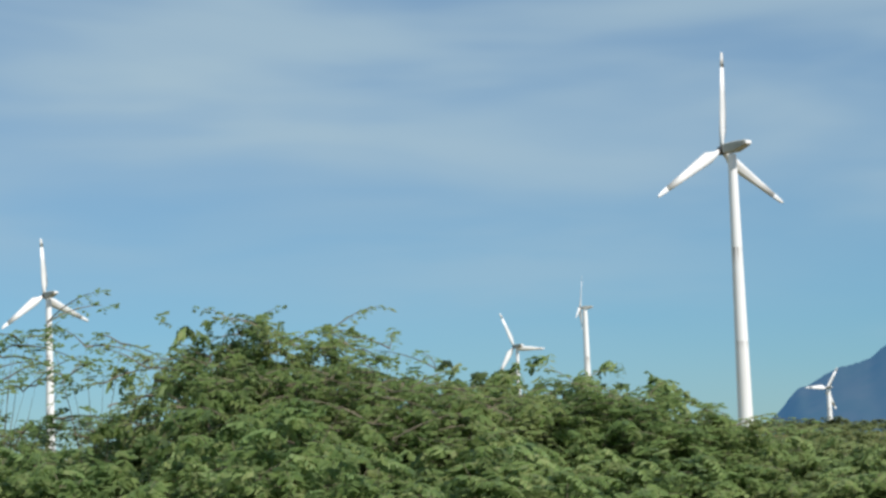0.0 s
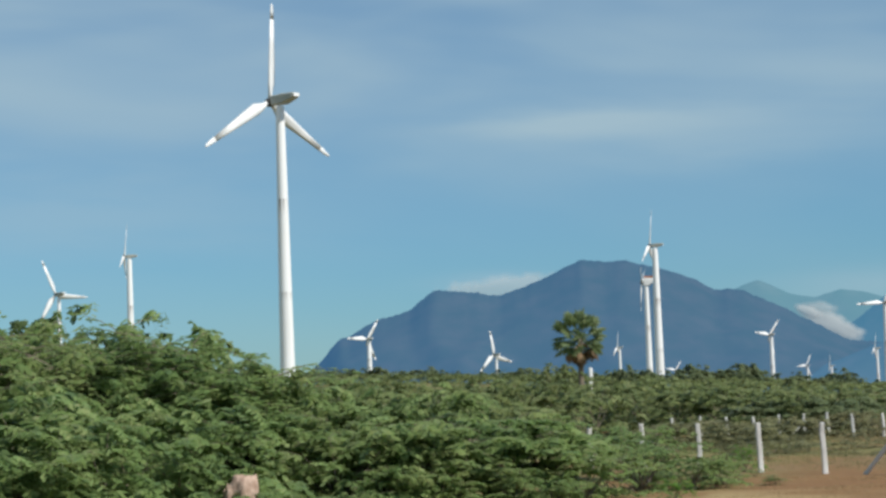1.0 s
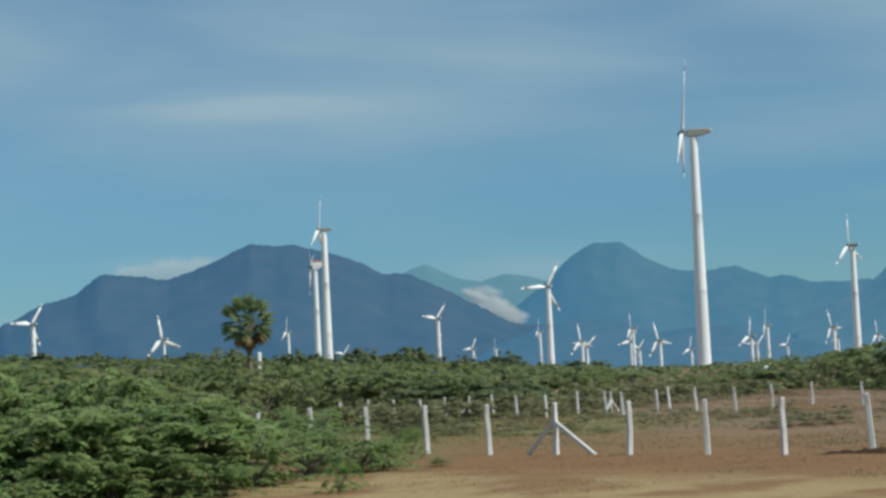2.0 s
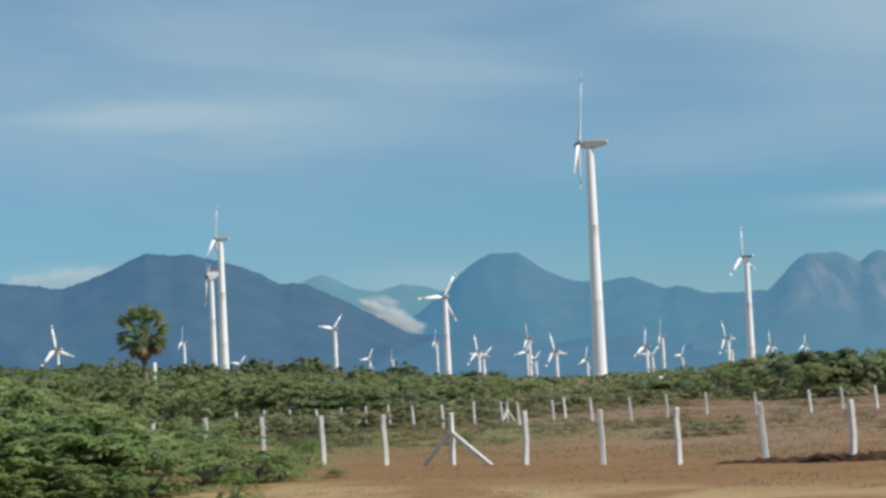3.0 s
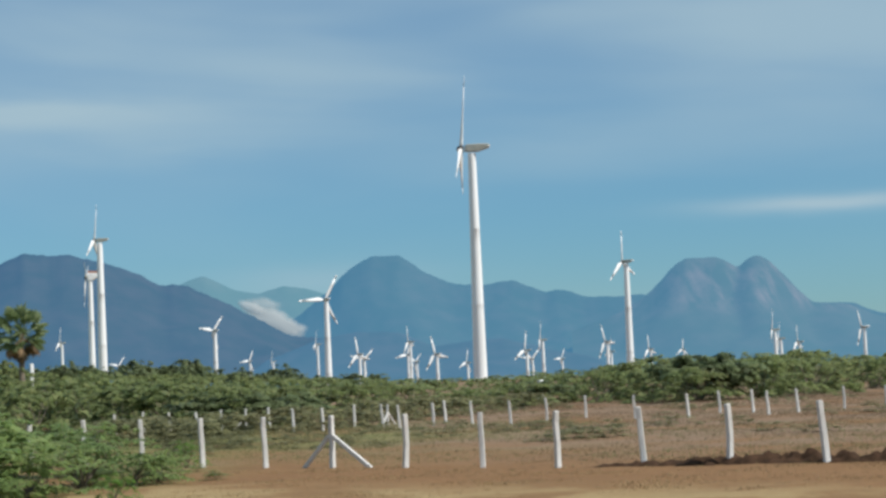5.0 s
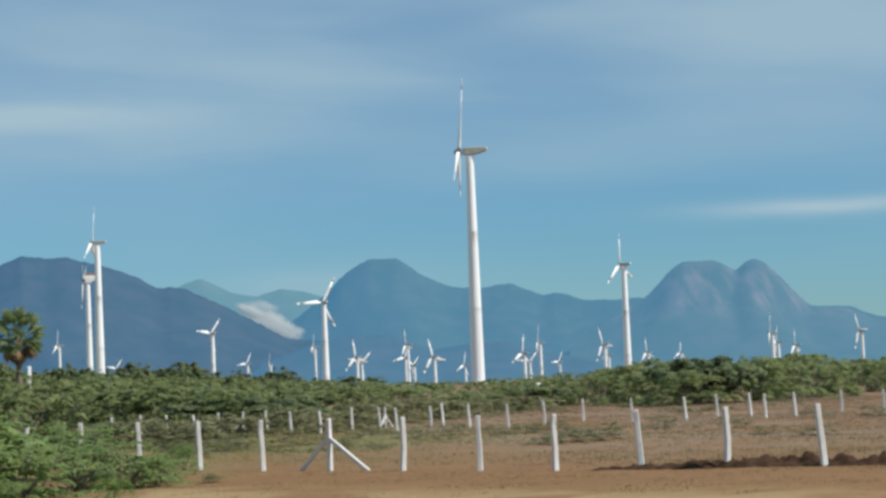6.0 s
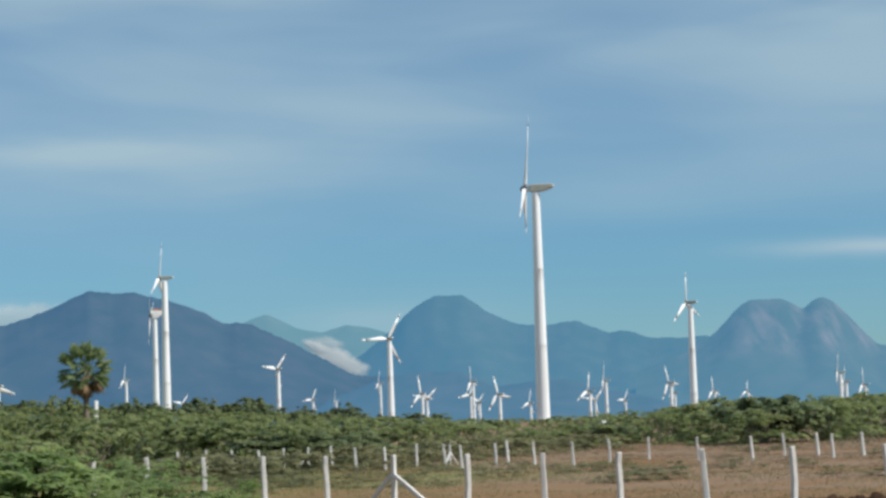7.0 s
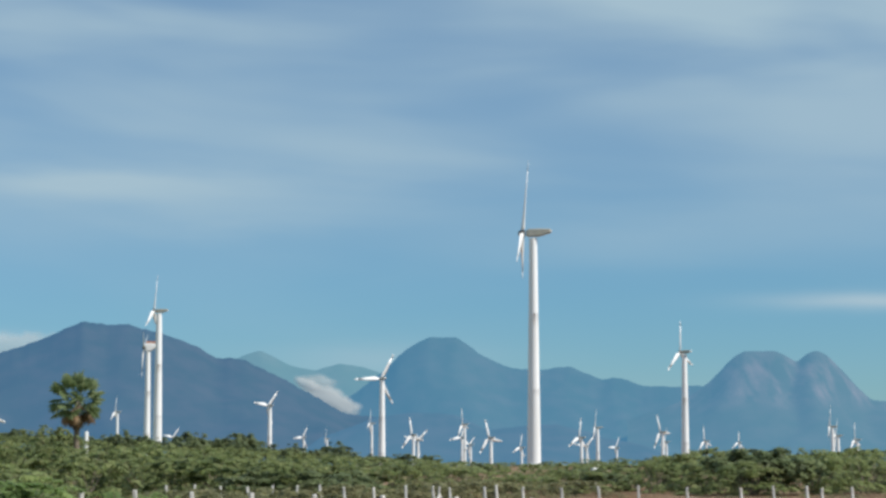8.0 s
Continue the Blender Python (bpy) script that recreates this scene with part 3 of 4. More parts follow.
def bush_meshes(seed, plumes, leaves, leaf_len, leaf_wid, mat, wisps=22, limbs=22, pads=95, tuft=1.0, flat=1.0, reach=1.0, droop=0.45, low=20, limb=0.011):
    """A thorn bush about 1 high and 1.5 wide in units of its height: (trunk mesh, crown mesh). Feathery plumes of leaflets on layered lobes and arching limbs."""
    rng = random.Random(seed)
    lobes = []
    for i in range(15):
        a, d = rng.uniform(0, 2 * math.pi), math.sqrt(rng.random()) * (0.5 if low >= 16 else 0.62)
        top = 0.86 - 0.55 * d * d - rng.uniform(0, 0.22)
        lobes.append((Vector((d * math.cos(a), d * math.sin(a), top)), rng.uniform(0.20, 0.34), rng.uniform(0.10, 0.17) * flat))
    for i in range(low):
        a, d = (i + rng.random()) * 2 * math.pi / low * 3, rng.uniform(0.45, 0.92)
        lobes.append((Vector((d * math.cos(a), d * math.sin(a), max(0.06, (1.0 - d) * rng.uniform(0.35, 1.0) + 0.04))), rng.uniform(0.16, 0.26), rng.uniform(0.09, 0.15) * max(1.0, flat)))
    tv, tf = [], []

    def add(path, radii, sides):
        v, f = tube(path, radii, sides)
        o = len(tv)
        tv.extend(v)
        tf.extend([tuple(o + k for k in q) for q in f])

    ends = []
    for i in range(limbs):
        c, r, h = lobes[i % len(lobes)]
        tip = c + Vector((rng.uniform(-r, r) * 0.7, rng.uniform(-r, r) * 0.7, rng.uniform(-h, h) * 0.6))
        root = Vector((rng.uniform(-0.07, 0.07), rng.uniform(-0.07, 0.07), 0))
        path = []
        for s in range(6):
            t = s / 5
            p = root.lerp(tip, t)
            p.z = tip.z * (t ** 0.72)
            path.append(p + Vector((rng.uniform(-1, 1), rng.uniform(-1, 1), rng.uniform(-0.6, 0.6))) * 0.025 * t)
        add(path, [limb * (1 - 0.86 * s / 5) for s in range(6)], 4)
        ends.append(tip)
    stems, tufts = [], []
    for i in range(pads):
        c, r, h = lobes[rng.randrange(len(lobes))]
        a, u = rng.uniform(0, 2 * math.pi), rng.uniform(-0.55, 1)
        k, s = rng.uniform(0.7, 1.08), math.sqrt(1 - u * u)
        tufts.append((c + Vector((r * s * math.cos(a), r * s * math.sin(a), h * u)) * k, rng.uniform(0.09, 0.19) * tuft, a))
    for i in range(plumes):
        c, r, ta = tufts[rng.randrange(pads)]
        a, k = rng.uniform(0, 2 * math.pi), math.sqrt(rng.random())
        d = k * r * 0.55
        rise = 0.42 * r * math.sqrt(1 - k * k) * rng.uniform(0.5, 1.1)
        out = Vector((d * math.cos(a), d * math.sin(a), rise + 0.03))
        stems.append((c + out - Vector((0, 0, 0.05)), ta + rng.gauss(0, 0.7), rng.uniform(0.10, 0.20) * (0.6 + 0.4 * tuft), rng.uniform(-0.1, 0.45), out.normalized(), leaves))
    for i in range(wisps):
        # long arching shoots that break the outline
        a = rng.uniform(0, 2 * math.pi)
        p, d = ends[i % len(ends)].copy(), Vector((math.cos(a), math.sin(a), rng.uniform(0.05, 0.55) if droop > 0.3 else rng.uniform(-0.12, 0.34))).normalized()
        path, long = [], rng.uniform(0.22, 0.52) * reach
        for s in range(6):
            path.append(p.copy())
            p = p + d * long / 5
            d = (d + Vector((rng.uniform(-0.1, 0.1), rng.uniform(-0.1, 0.1), -0.03 - 0.22 * droop))).normalized()
            for q in range(2):
                stems.append((p + Vector((rng.uniform(-1, 1), rng.uniform(-1, 1), rng.uniform(-1, 1))) * 0.008, a + (1 if q else -1) * rng.uniform(0.3, 1.3), 0.062 * (1.15 - 0.12 * s), rng.uniform(-0.2, 0.3), Vector((0, 0, 1)), max(4, leaves // 2)))
        add(path, [0.0035 * (1 - 0.7 * s / 5) for s in range(6)], 3)
    verts, faces, normals = [], [], []
    up = Vector((0, 0, 1))
    for p, a, long, rise, out, count in stems:
        d = Vector((math.cos(a), math.sin(a), rise)).normalized()
        side = d.cross(up).normalized()
        for q in range(count):
            t = (q + 0.3 + 0.4 * rng.random()) / count
            base = p + d * long * t - up * (0.1 + droop) * long * t * t
            hand = 1 if q % 2 else -1
            l = (d * rng.uniform(0.25, 0.75) + side * hand * rng.uniform(0.6, 1.0) - up * droop * rng.uniform(0.2, 1.8)).normalized()
            size = leaf_len * rng.uniform(0.65, 1.2) * (1.1 - 0.45 * t)
            w = (d - l * d.dot(l)).normalized() * leaf_wid * rng.uniform(0.7, 1.2) * 0.5
            l = l * size
            o = len(verts)
            quad = [base, base + l * 0.45 + w, base + l, base + l * 0.5 - w]
            n = (out * 0.9 + up * 0.35 + w.cross(l).normalized() * hand * 0.5).normalized()
            if (quad[1] - quad[0]).cross(quad[3] - quad[0]).dot(n) < 0:
                quad[1], quad[3] = quad[3], quad[1]
            verts += quad
            normals += [n] * 4
            faces.append((o, o + 1, o + 2, o + 3))
    crown = raw_mesh("crown", verts, faces, [mat], True)
    crown.normals_split_custom_set_from_vertices(normals)
    return raw_mesh("trunk", tv, tf, [BARK], True), crown


NEAR_KINDS = [bush_meshes(11 + s, 360, 12, 0.080, 0.042, LEAF, 16, 18, 110, 1.1, 1.7, 1.0, 0.6, 30) for s in range(5)]
OPEN_KINDS = [bush_meshes(91 + s, 150, 12, 0.056, 0.029, LEAF, 80, 18, 66, 0.85, 0.5, 1.0, 0.12, 20, 0.008) for s in range(3)]
AIRY_KINDS = [bush_meshes(131 + s, 66, 9, 0.056, 0.026, LEAF, 46, 24, 26, 0.6, 0.4, 1.0, 0.1, 4, 0.006) for s in range(2)]
SHOOT_KIND = bush_meshes(171, 160, 12, 0.056, 0.029, LEAF, 60, 24, 70, 0.85, 0.5, 1.35, 0.1, 10, 0.007)
SPRAWL_KINDS = [bush_meshes(181 + s, 125, 11, 0.110, 0.052, LEAF, 40, 22, 60, 0.9, 1.2, 1.4, 0.5, 18, 0.014) for s in range(2)]
SPARSE_KINDS = [bush_meshes(191 + s, 42, 10, 0.105, 0.046, LEAF, 34, 20, 26, 0.7, 0.8, 1.6, 0.5, 10, 0.016) for s in range(2)]
TREE_KINDS = [bush_meshes(151 + s, 520, 11, 0.056, 0.032, LEAF_FAR, 6, 14, 80) for s in range(2)]
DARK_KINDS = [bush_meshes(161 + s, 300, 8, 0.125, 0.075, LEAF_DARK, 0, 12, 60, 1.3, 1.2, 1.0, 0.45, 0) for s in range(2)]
FRESH_KIND = bush_meshes(31, 260, 10, 0.075, 0.028, LEAF_BRIGHT, 6)
FAR_KINDS = [bush_meshes(51 + s, 215, 9, 0.092, 0.054, LEAF_FAR, 4, 8, 70) for s in range(5)]
LOW_KINDS = [bush_meshes(71 + s, 90, 8, 0.13, 0.06, LEAF_FAR, 3, 6, 36) for s in range(3)]


def bush(kind, x, y, height, wide, turn, label, category="bush", group="thorn bushes", sink=0.03):
    thing = tagged(new("thorn_bush"), label, category, group)
    thing.matrix_basis = pose(x, y, ground_z(x, y) - sink, 0, 0, turn)
    s = Matrix.Diagonal((height * wide, height * wide, height, 1))
    part("trunk", kind[0], thing, s)
    part("crown", kind[1], thing, s)
    return thing


def skyline(az):
    return table(az, (-34, 2.3), (-31.7, 2.1), (-29.4, 1.9), (-27.3, 2.2), (-26.0, 4.6), (-25, 4.9), (-23.6, 5.0), (-21.8, 3.1), (-18.5, 3.1), (-14, 2.45), (-12.4, 1.8), (-11.2, 0.95), (-9.6, 0.6), (-6.9, 0.5), (-3, 0.15), (-1, -0.3), (0.7, -0.7))


def plant_near():
    rng = random.Random(5)
    lab = "green feathery thorn bush with arching wispy branches"
    # (first heading, last heading, step, distance, spread, drop of the top below the skyline)
    for a0, a1, step, dist, spread, drop in ((-35, -6.0, 1.9, 49, 2.0, 0.0), (-34, -4.0, 2.6, 57, 3, -0.05), (-34, -2.8, 2.6, 66, 4, 0.0), (-16, -2, 3.2, 80, 6, 0.05),
                                             (-34.5, -7.0, 2.1, 44, 1.2, 0.95), (-34, -9.0, 3.3, 40, 1.0, 1.9), (-34, -13.4, 2.3, 36.3, 0.8, 2.8)):
        az = a0
        while az < a1:
            d = dist + rng.uniform(-spread, spread)
            a = az + rng.uniform(-0.5, 0.5)
            x, y = spot(a, d)
            h = EYE[2] + d * math.tan(radians(skyline(a) - drop - 0.6 * smooth(-a, 18, 22) - rng.uniform(0, 0.5))) - ground_z(x, y)
            h *= 0.99
            if h > 0.55 and not (d < 41.5 and -13.4 < a < -10.9):
                bush((NEAR_KINDS if dist < 52 else FAR_KINDS)[rng.randrange(5)], x, y, h, min(1.35, 3.0 / h) * rng.uniform(0.85, 1.1), rng.uniform(0, 360), lab)
            az += step
    # tall open bushes that stand out against the sky
    for a, d, el in ((-32.0, 43, 5.7), (-29.0, 44, 6.0), (-21.6, 44, 4.7), (-20.2, 44, 4.1)):
        x, y = spot(a, d)
        h = EYE[2] + d * math.tan(radians(el)) - ground_z(x, y)
        bush(AIRY_KINDS[rng.randrange(2)], x, y, h, 3.0 / h, rng.uniform(0, 360), "airy thorn tree with thin arching sparsely leaved branches", "tree")
    for a, d, up in ((-28.6, 47, 0.25), (-25.2, 45, 0.3), (-25.0, 46, 0.3), (-23.4, 46, 0.3), (-21.8, 45, 0.6), (-19.8, 47, 0.35), (-18.0, 46, 0.25), (-15.8, 47, 0.25), (-13.8, 46, 0.15), (-12.5, 46, 0.3), (-11.8, 47, 0.35)):
        x, y = spot(a, d)
        h = 1.04 * (EYE[2] + d * math.tan(radians(skyline(a) + up)) - ground_z(x, y))
        bush(OPEN_KINDS[rng.randrange(3)], x, y, h, (2.0 if a < -23.8 else 2.8) / h, rng.uniform(0, 360), "tall open thorn bush with drooping feathery shoots")
    for a, d, el, turn in ((-22.6, 43.5, 4.75, 20), (-24.2, 43.5, 4.75, 200)):
        x, y = spot(a, d)
        h = EYE[2] + d * math.tan(radians(el)) - ground_z(x, y)
        bush(SHOOT_KIND, x, y, h, 2.2 / h, turn, "tall thorn bush with long arching leafy shoots")
    for a, d, h in ((-6.4, 42.8, 1.0), (-4.4, 43.2, 1.0), (-3.2, 42.6, 0.75), (-7.8, 42.4, 1.2)):
        bush(SPRAWL_KINDS[rng.randrange(2)], *spot(a, d), h, 1.05, rng.uniform(0, 360), "low thorn bush in full sun at the scrub's foot")
    # low green growth at the edge of the bare field
    for a, d, h in ((-6.5, 44.6, 2.0), (-5.0, 45.6, 1.9), (-3.4, 46.2, 1.75), (-2.4, 45.4, 1.2), (-0.8, 49.5, 1.3), (0.6, 50, 0.9), (1.4, 53, 0.7),
                    (-0.9, 57, 1.6), (-8.8, 40.0, 0.65)):
        bush((SPRAWL_KINDS if a < -3 else SPARSE_KINDS)[rng.randrange(2)], *spot(a, d), h * 1.1, 1.2, rng.uniform(0, 360), "low spreading thorn bush at the field's edge")
    for a, d, h in ((-32.6, 38.5, 3.0), (-31.0, 38.8, 2.9), (-29.4, 38.4, 2.8), (-27.8, 38.6, 2.9)):
        bush(NEAR_KINDS[rng.randrange(5)], *spot(a, d), h, 1.05, rng.uniform(0, 360), lab)
    for i in range(16):
        a, d = rng.uniform(-0.6, 3.0), rng.uniform(50, 58)
        bush(OPEN_KINDS[rng.randrange(3)], *spot(a, d), rng.uniform(0.2, 0.45) * (1.2 - 0.2 * a), 1.6, rng.uniform(0, 360), "low scrubby weed on the bare field corner", group="weed clumps")
    for a, d, h in ((0.05, 41.6, 0.75), (2.1, 60.5, 0.9), (-11.6, 41.5, 0.5)):
        bush(FRESH_KIND, *spot(a, d), h, 0.9, rng.uniform(0, 360), "small bright green shrub on bare soil", group="fresh shrubs")


SCRUB, WEEDS = ([], []), ([], [])


def joined_clump(store, kind, x, y, height, wide, turn, sink):
    """Adds one bush to a joined sheet of growth: its leaves with their normals."""
    me = kind[1]
    co, no = np.empty(len(me.vertices) * 3, np.float32), np.empty(len(me.loops) * 3, np.float32)
    me.vertices.foreach_get("co", co)
    me.corner_normals.foreach_get("vector", no)
    c, s = math.cos(radians(turn)), math.sin(radians(turn))
    spin = np.array(((c, s, 0), (-s, c, 0), (0, 0, 1)), np.float32)
    out = (co.reshape(-1, 3) * np.array((height * wide, height * wide, height), np.float32)) @ spin
    store[0].append(out + np.array((x, y, ground_z(x, y) - sink), np.float32))
    store[1].append(no.reshape(-1, 3) @ spin)


def joined_growth(name, label, store, category, mat):
    verts, normals = np.concatenate(store[0]), np.concatenate(store[1])
    me = raw_mesh(name, verts.tolist(), np.arange(len(verts)).reshape(-1, 4).tolist(), [mat], True)
    me.normals_split_custom_set_from_vertices(normals.tolist())
    tagged(new(name, me), label, category, kind="stuff")


def plant_far():
    rng = random.Random(8)
    top = lambda a: table(a, (-12, 0.95), (-9, 0.85), (-6, 0.72), (-2.4, 0.58), (0.5, 0.48), (4, 0.22), (8.2, -0.12), (11.7, -0.10), (13.8, 0.05), (16.0, 0.36), (18.7, 0.40), (21, 0.2), (25, 0.15))
    start = lambda a: table(a, (-12, 95), (0, 92), (3, 100), (8, 128), (12, 150), (14, 140), (25, 150))
    d = 92.0
    while d < 500:
        az = -12.0 + rng.uniform(0, 1)
        while az < 25:
            a, q = az + rng.uniform(-0.3, 0.3), d * rng.uniform(0.96, 1.05)
            x, y = spot(a, q)
            h = EYE[2] + q * math.tan(radians(top(a) - rng.uniform(0.0, 0.30 if q < 200 else 0.12))) - ground_z(x, y)
            h = min(h, rng.uniform(2.2, 4.2))
            if h > 0.9 and q > start(a) and (d < 430 or a < 2):
                w, t = min(1.7, 3.4 / h) * rng.uniform(0.8, 1.2), rng.uniform(0, 360)
                if q < 185:
                    bush(FAR_KINDS[rng.randrange(5)], x, y, h * 1.15, w * 0.9, t, "dense green thorn scrub on the plain", group="scrub on the plain", sink=h * 0.15)
                else:
                    joined_clump(SCRUB, LOW_KINDS[rng.randrange(3)], x, y, h * 1.2, w * 0.9, t, h * 0.2)
            az += rng.uniform(1.1, 1.75) * (150 / (150 + 0.35 * (d - 92)))
        d *= 1.16
    # a flat-topped dark tree line behind the second row of posts, and taller trees on the horizon
    for a, q, h, w in ((11.5, 135, 1.9, 1.7), (18.5, 134, 3.45, 1.25), (15.4, 134, 2.75, 1.35), (19.8, 140, 3.2, 1.2), (16.4, 126, 2.5, 1.4), (21.6, 150, 2.8, 1.2), (23.2, 150, 2.8, 1.2), (13.9, 140, 2.5, 1.3), (-3.2, 205, 4.5, 0.8), (-2.75, 208, 4.6, 0.45)):
        bush(TREE_KINDS[rng.randrange(2)] if a > 12 else FAR_KINDS[rng.randrange(5)], *spot(a, q), h * 1.15, w * 0.9, rng.uniform(0, 360), "green spreading thorn tree above the scrub", "tree", "trees in the scrub", h * 0.15)
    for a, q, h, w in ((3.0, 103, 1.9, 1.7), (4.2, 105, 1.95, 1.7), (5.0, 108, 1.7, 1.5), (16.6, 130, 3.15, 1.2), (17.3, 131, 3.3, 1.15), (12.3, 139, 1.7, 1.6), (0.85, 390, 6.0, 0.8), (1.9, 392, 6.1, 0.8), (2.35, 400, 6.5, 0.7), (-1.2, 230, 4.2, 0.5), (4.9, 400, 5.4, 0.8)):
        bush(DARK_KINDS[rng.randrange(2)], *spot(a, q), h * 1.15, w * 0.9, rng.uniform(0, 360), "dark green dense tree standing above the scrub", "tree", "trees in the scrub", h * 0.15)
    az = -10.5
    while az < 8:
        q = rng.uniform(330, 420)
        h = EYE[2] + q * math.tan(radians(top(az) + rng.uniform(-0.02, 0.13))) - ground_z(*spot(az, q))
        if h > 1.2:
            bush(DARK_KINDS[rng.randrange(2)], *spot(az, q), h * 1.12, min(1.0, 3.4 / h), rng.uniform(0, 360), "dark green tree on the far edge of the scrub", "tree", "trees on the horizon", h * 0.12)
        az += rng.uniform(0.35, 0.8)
    joined_growth("distant_scrub", "continuous green thorn scrub towards the horizon", SCRUB, "scrub", LEAF_FAR)
    # low growth that runs out from the scrub into the field
    for i in range(54):
        a = -0.5 + 13.0 * i / 54 + rng.uniform(-0.2, 0.2)
        q = table(a, (0, 86), (3, 91), (8, 112), (13, 132)) + rng.uniform(-9, 4)
        joined_clump(WEEDS, LOW_KINDS[rng.randrange(3)], *spot(a, q), rng.uniform(0.8, 1.3), rng.uniform(1.3, 1.9), rng.uniform(0, 360), 0.03)
    for i in range(190):
        a = 1.5 + 22 * rng.random() ** 1.7
        q = rng.uniform(68, 130)
        joined_clump(WEEDS, LOW_KINDS[rng.randrange(3)], *spot(a, q), rng.uniform(0.2, 0.45), rng.uniform(1.8, 3.4), rng.uniform(0, 360), 0.03)
    joined_growth("field_weeds", "low green weeds and thorn growth over the dry field", WEEDS, "weeds", LEAF_WEED)


# ---- palmyra palm ----
def fan_mesh(mat, seed, droop):
    rng = random.Random(seed)
    verts, faces = [], []
    # stalk
    sv, sf = tube([Vector((0, 1.45 * t, 0.14 * math.sin(2 * t))) for t in (0, 0.35, 0.7, 1.0)], [0.045, 0.035, 0.03, 0.025], 4)
    verts += sv
    faces += sf
    c, n = Vector((0, 1.45, 0.12)), 22
    for i in range(n):
        a = radians(-150 + 300 * i / (n - 1))
        long = 0.86 * (0.78 + 0.22 * math.cos(a)) * rng.uniform(0.92, 1.06)
        d = Vector((math.sin(a), math.cos(a), 0))
        s = Vector((math.cos(a), -math.sin(a), 0))
        w = 0.075
        o = len(verts)
        fold = 0.05 if i % 2 else -0.05
        verts += [c, c + d * long * 0.6 + s * w + Vector((0, 0, fold - droop * 0.3)), c + d * long + Vector((0, 0, -droop * rng.uniform(0.7, 1.3))), c + d * long * 0.6 - s * w + Vector((0, 0, -fold - droop * 0.3))]
        faces.append((o, o + 1, o + 2, o + 3))
    return raw_mesh("leaf_fan", verts, faces, [mat])


def palm():
    x, y = spot(-2.37, 215)
    thing = tagged(new("palmyra_palm"), "palmyra palm, round fan-leaf crown, brown dead leaves below", "palm tree")
    thing.matrix_basis = pose(x, y, ground_z(x, y))
    top = 8.1 - ground_z(x, y)
    bm = bmesh.new()
    rings(bm, [(0.48, -0.2), (0.36, 0.8)] + [(0.28 + (0.02 if i % 2 else 0), 0.8 + (top - 0.8) * i / 16) for i in range(1, 17)], 14)
    part("trunk", bm_mesh("trunk", bm, BARK, True), thing)
    rng = random.Random(3)
    live, dead = [fan_mesh(FROND, s, 0.16) for s in (1, 2)], [fan_mesh(DEAD, s, 0.5) for s in (3, 4)]
    for i in range(40):
        k = (i + 0.5) / 40
        up = 84 - 128 * k ** 0.85 + rng.uniform(-8, 8)
        m4 = Matrix.Translation((0, 0, top)) @ Matrix.Rotation(i * 2.399 + rng.uniform(-0.25, 0.25), 4, "Z") @ Matrix.Rotation(radians(up), 4, "X") @ Matrix.Translation((0, rng.uniform(0.1, 0.35), 0)) @ Matrix.Rotation(rng.uniform(-0.9, 0.9), 4, "Y") @ Matrix.Scale(rng.uniform(1.18, 1.52), 4)
        part("leaf_fan", live[i % 2], thing, m4)
    for i in range(16):
        m4 = Matrix.Translation((0, 0, top - 0.3)) @ Matrix.Rotation(i * 2.399 + 0.5, 4, "Z") @ Matrix.Rotation(radians(rng.uniform(-80, -35)), 4, "X") @ Matrix.Translation((0, 0.05, 0)) @ Matrix.Rotation(rng.uniform(-1.2, 1.2), 4, "Y") @ Matrix.Scale(rng.uniform(0.95, 1.3), 4)
        part("leaf_fan", dead[i % 2], thing, m4, "dry brown hanging fan leaf")


palm()


# ---- fence posts ----
def post_mesh(seed, height):
    rng = random.Random(seed)
    bm = bmesh.new()
    rows = []
    for z, k in ((-0.25, 1.08), (0.0, 1.06), (0.45 * height, 1.0), (0.8 * height, 0.95), (height - 0.03, 0.92), (height, 0.8)):
        wx, wy = 0.068 * k * rng.uniform(0.95, 1.06), 0.068 * k * rng.uniform(0.95, 1.06)
        ox, oy = rng.uniform(-0.022, 0.022), rng.uniform(-0.012, 0.012)
        c = 0.018
        rows.append([bm.verts.new((ox + px, oy + py, z)) for px, py in
                     ((-wx + c, -wy), (wx - c, -wy), (wx, -wy + c), (wx, wy - c), (wx - c, wy), (-wx + c, wy), (-wx, wy - c), (-wx, -wy + c))])
    for a, b in zip(rows, rows[1:]):
        for i in range(8):
            j = (i + 1) % 8
            bm.faces.new((a[i], a[j], b[j], b[i]))
    bm.faces.new(rows[0])
    bm.faces.new(rows[-1])
    return bm_mesh("concrete_post", bm, CONC)


POSTS = [post_mesh(s, 1.45) for s in range(4)]


def strut_mesh(long):
    bm = bmesh.new()
    box(bm, -0.055, 0.055, -0.05, 0.05, 0, long, 0.012)
    return bm_mesh("strut", bm, CONC)


def post(x, y, seed, lean=1.0, height=1.0, group="posts of the field fence"):
    rng = random.Random(seed)
    ob = new("concrete_post", POSTS[seed % 4])
    ob.matrix_basis = pose(x, y, ground_z(x, y), rng.uniform(-2, 2) * lean, (-2.5 + rng.uniform(-2.0, 2.0)) * lean, rng.uniform(-20, 20)) @ Matrix.Diagonal((height ** 0.6, height ** 0.6, height, 1))
    return tagged(ob, "weathered pale concrete fence post in dry soil", "fence post", group)


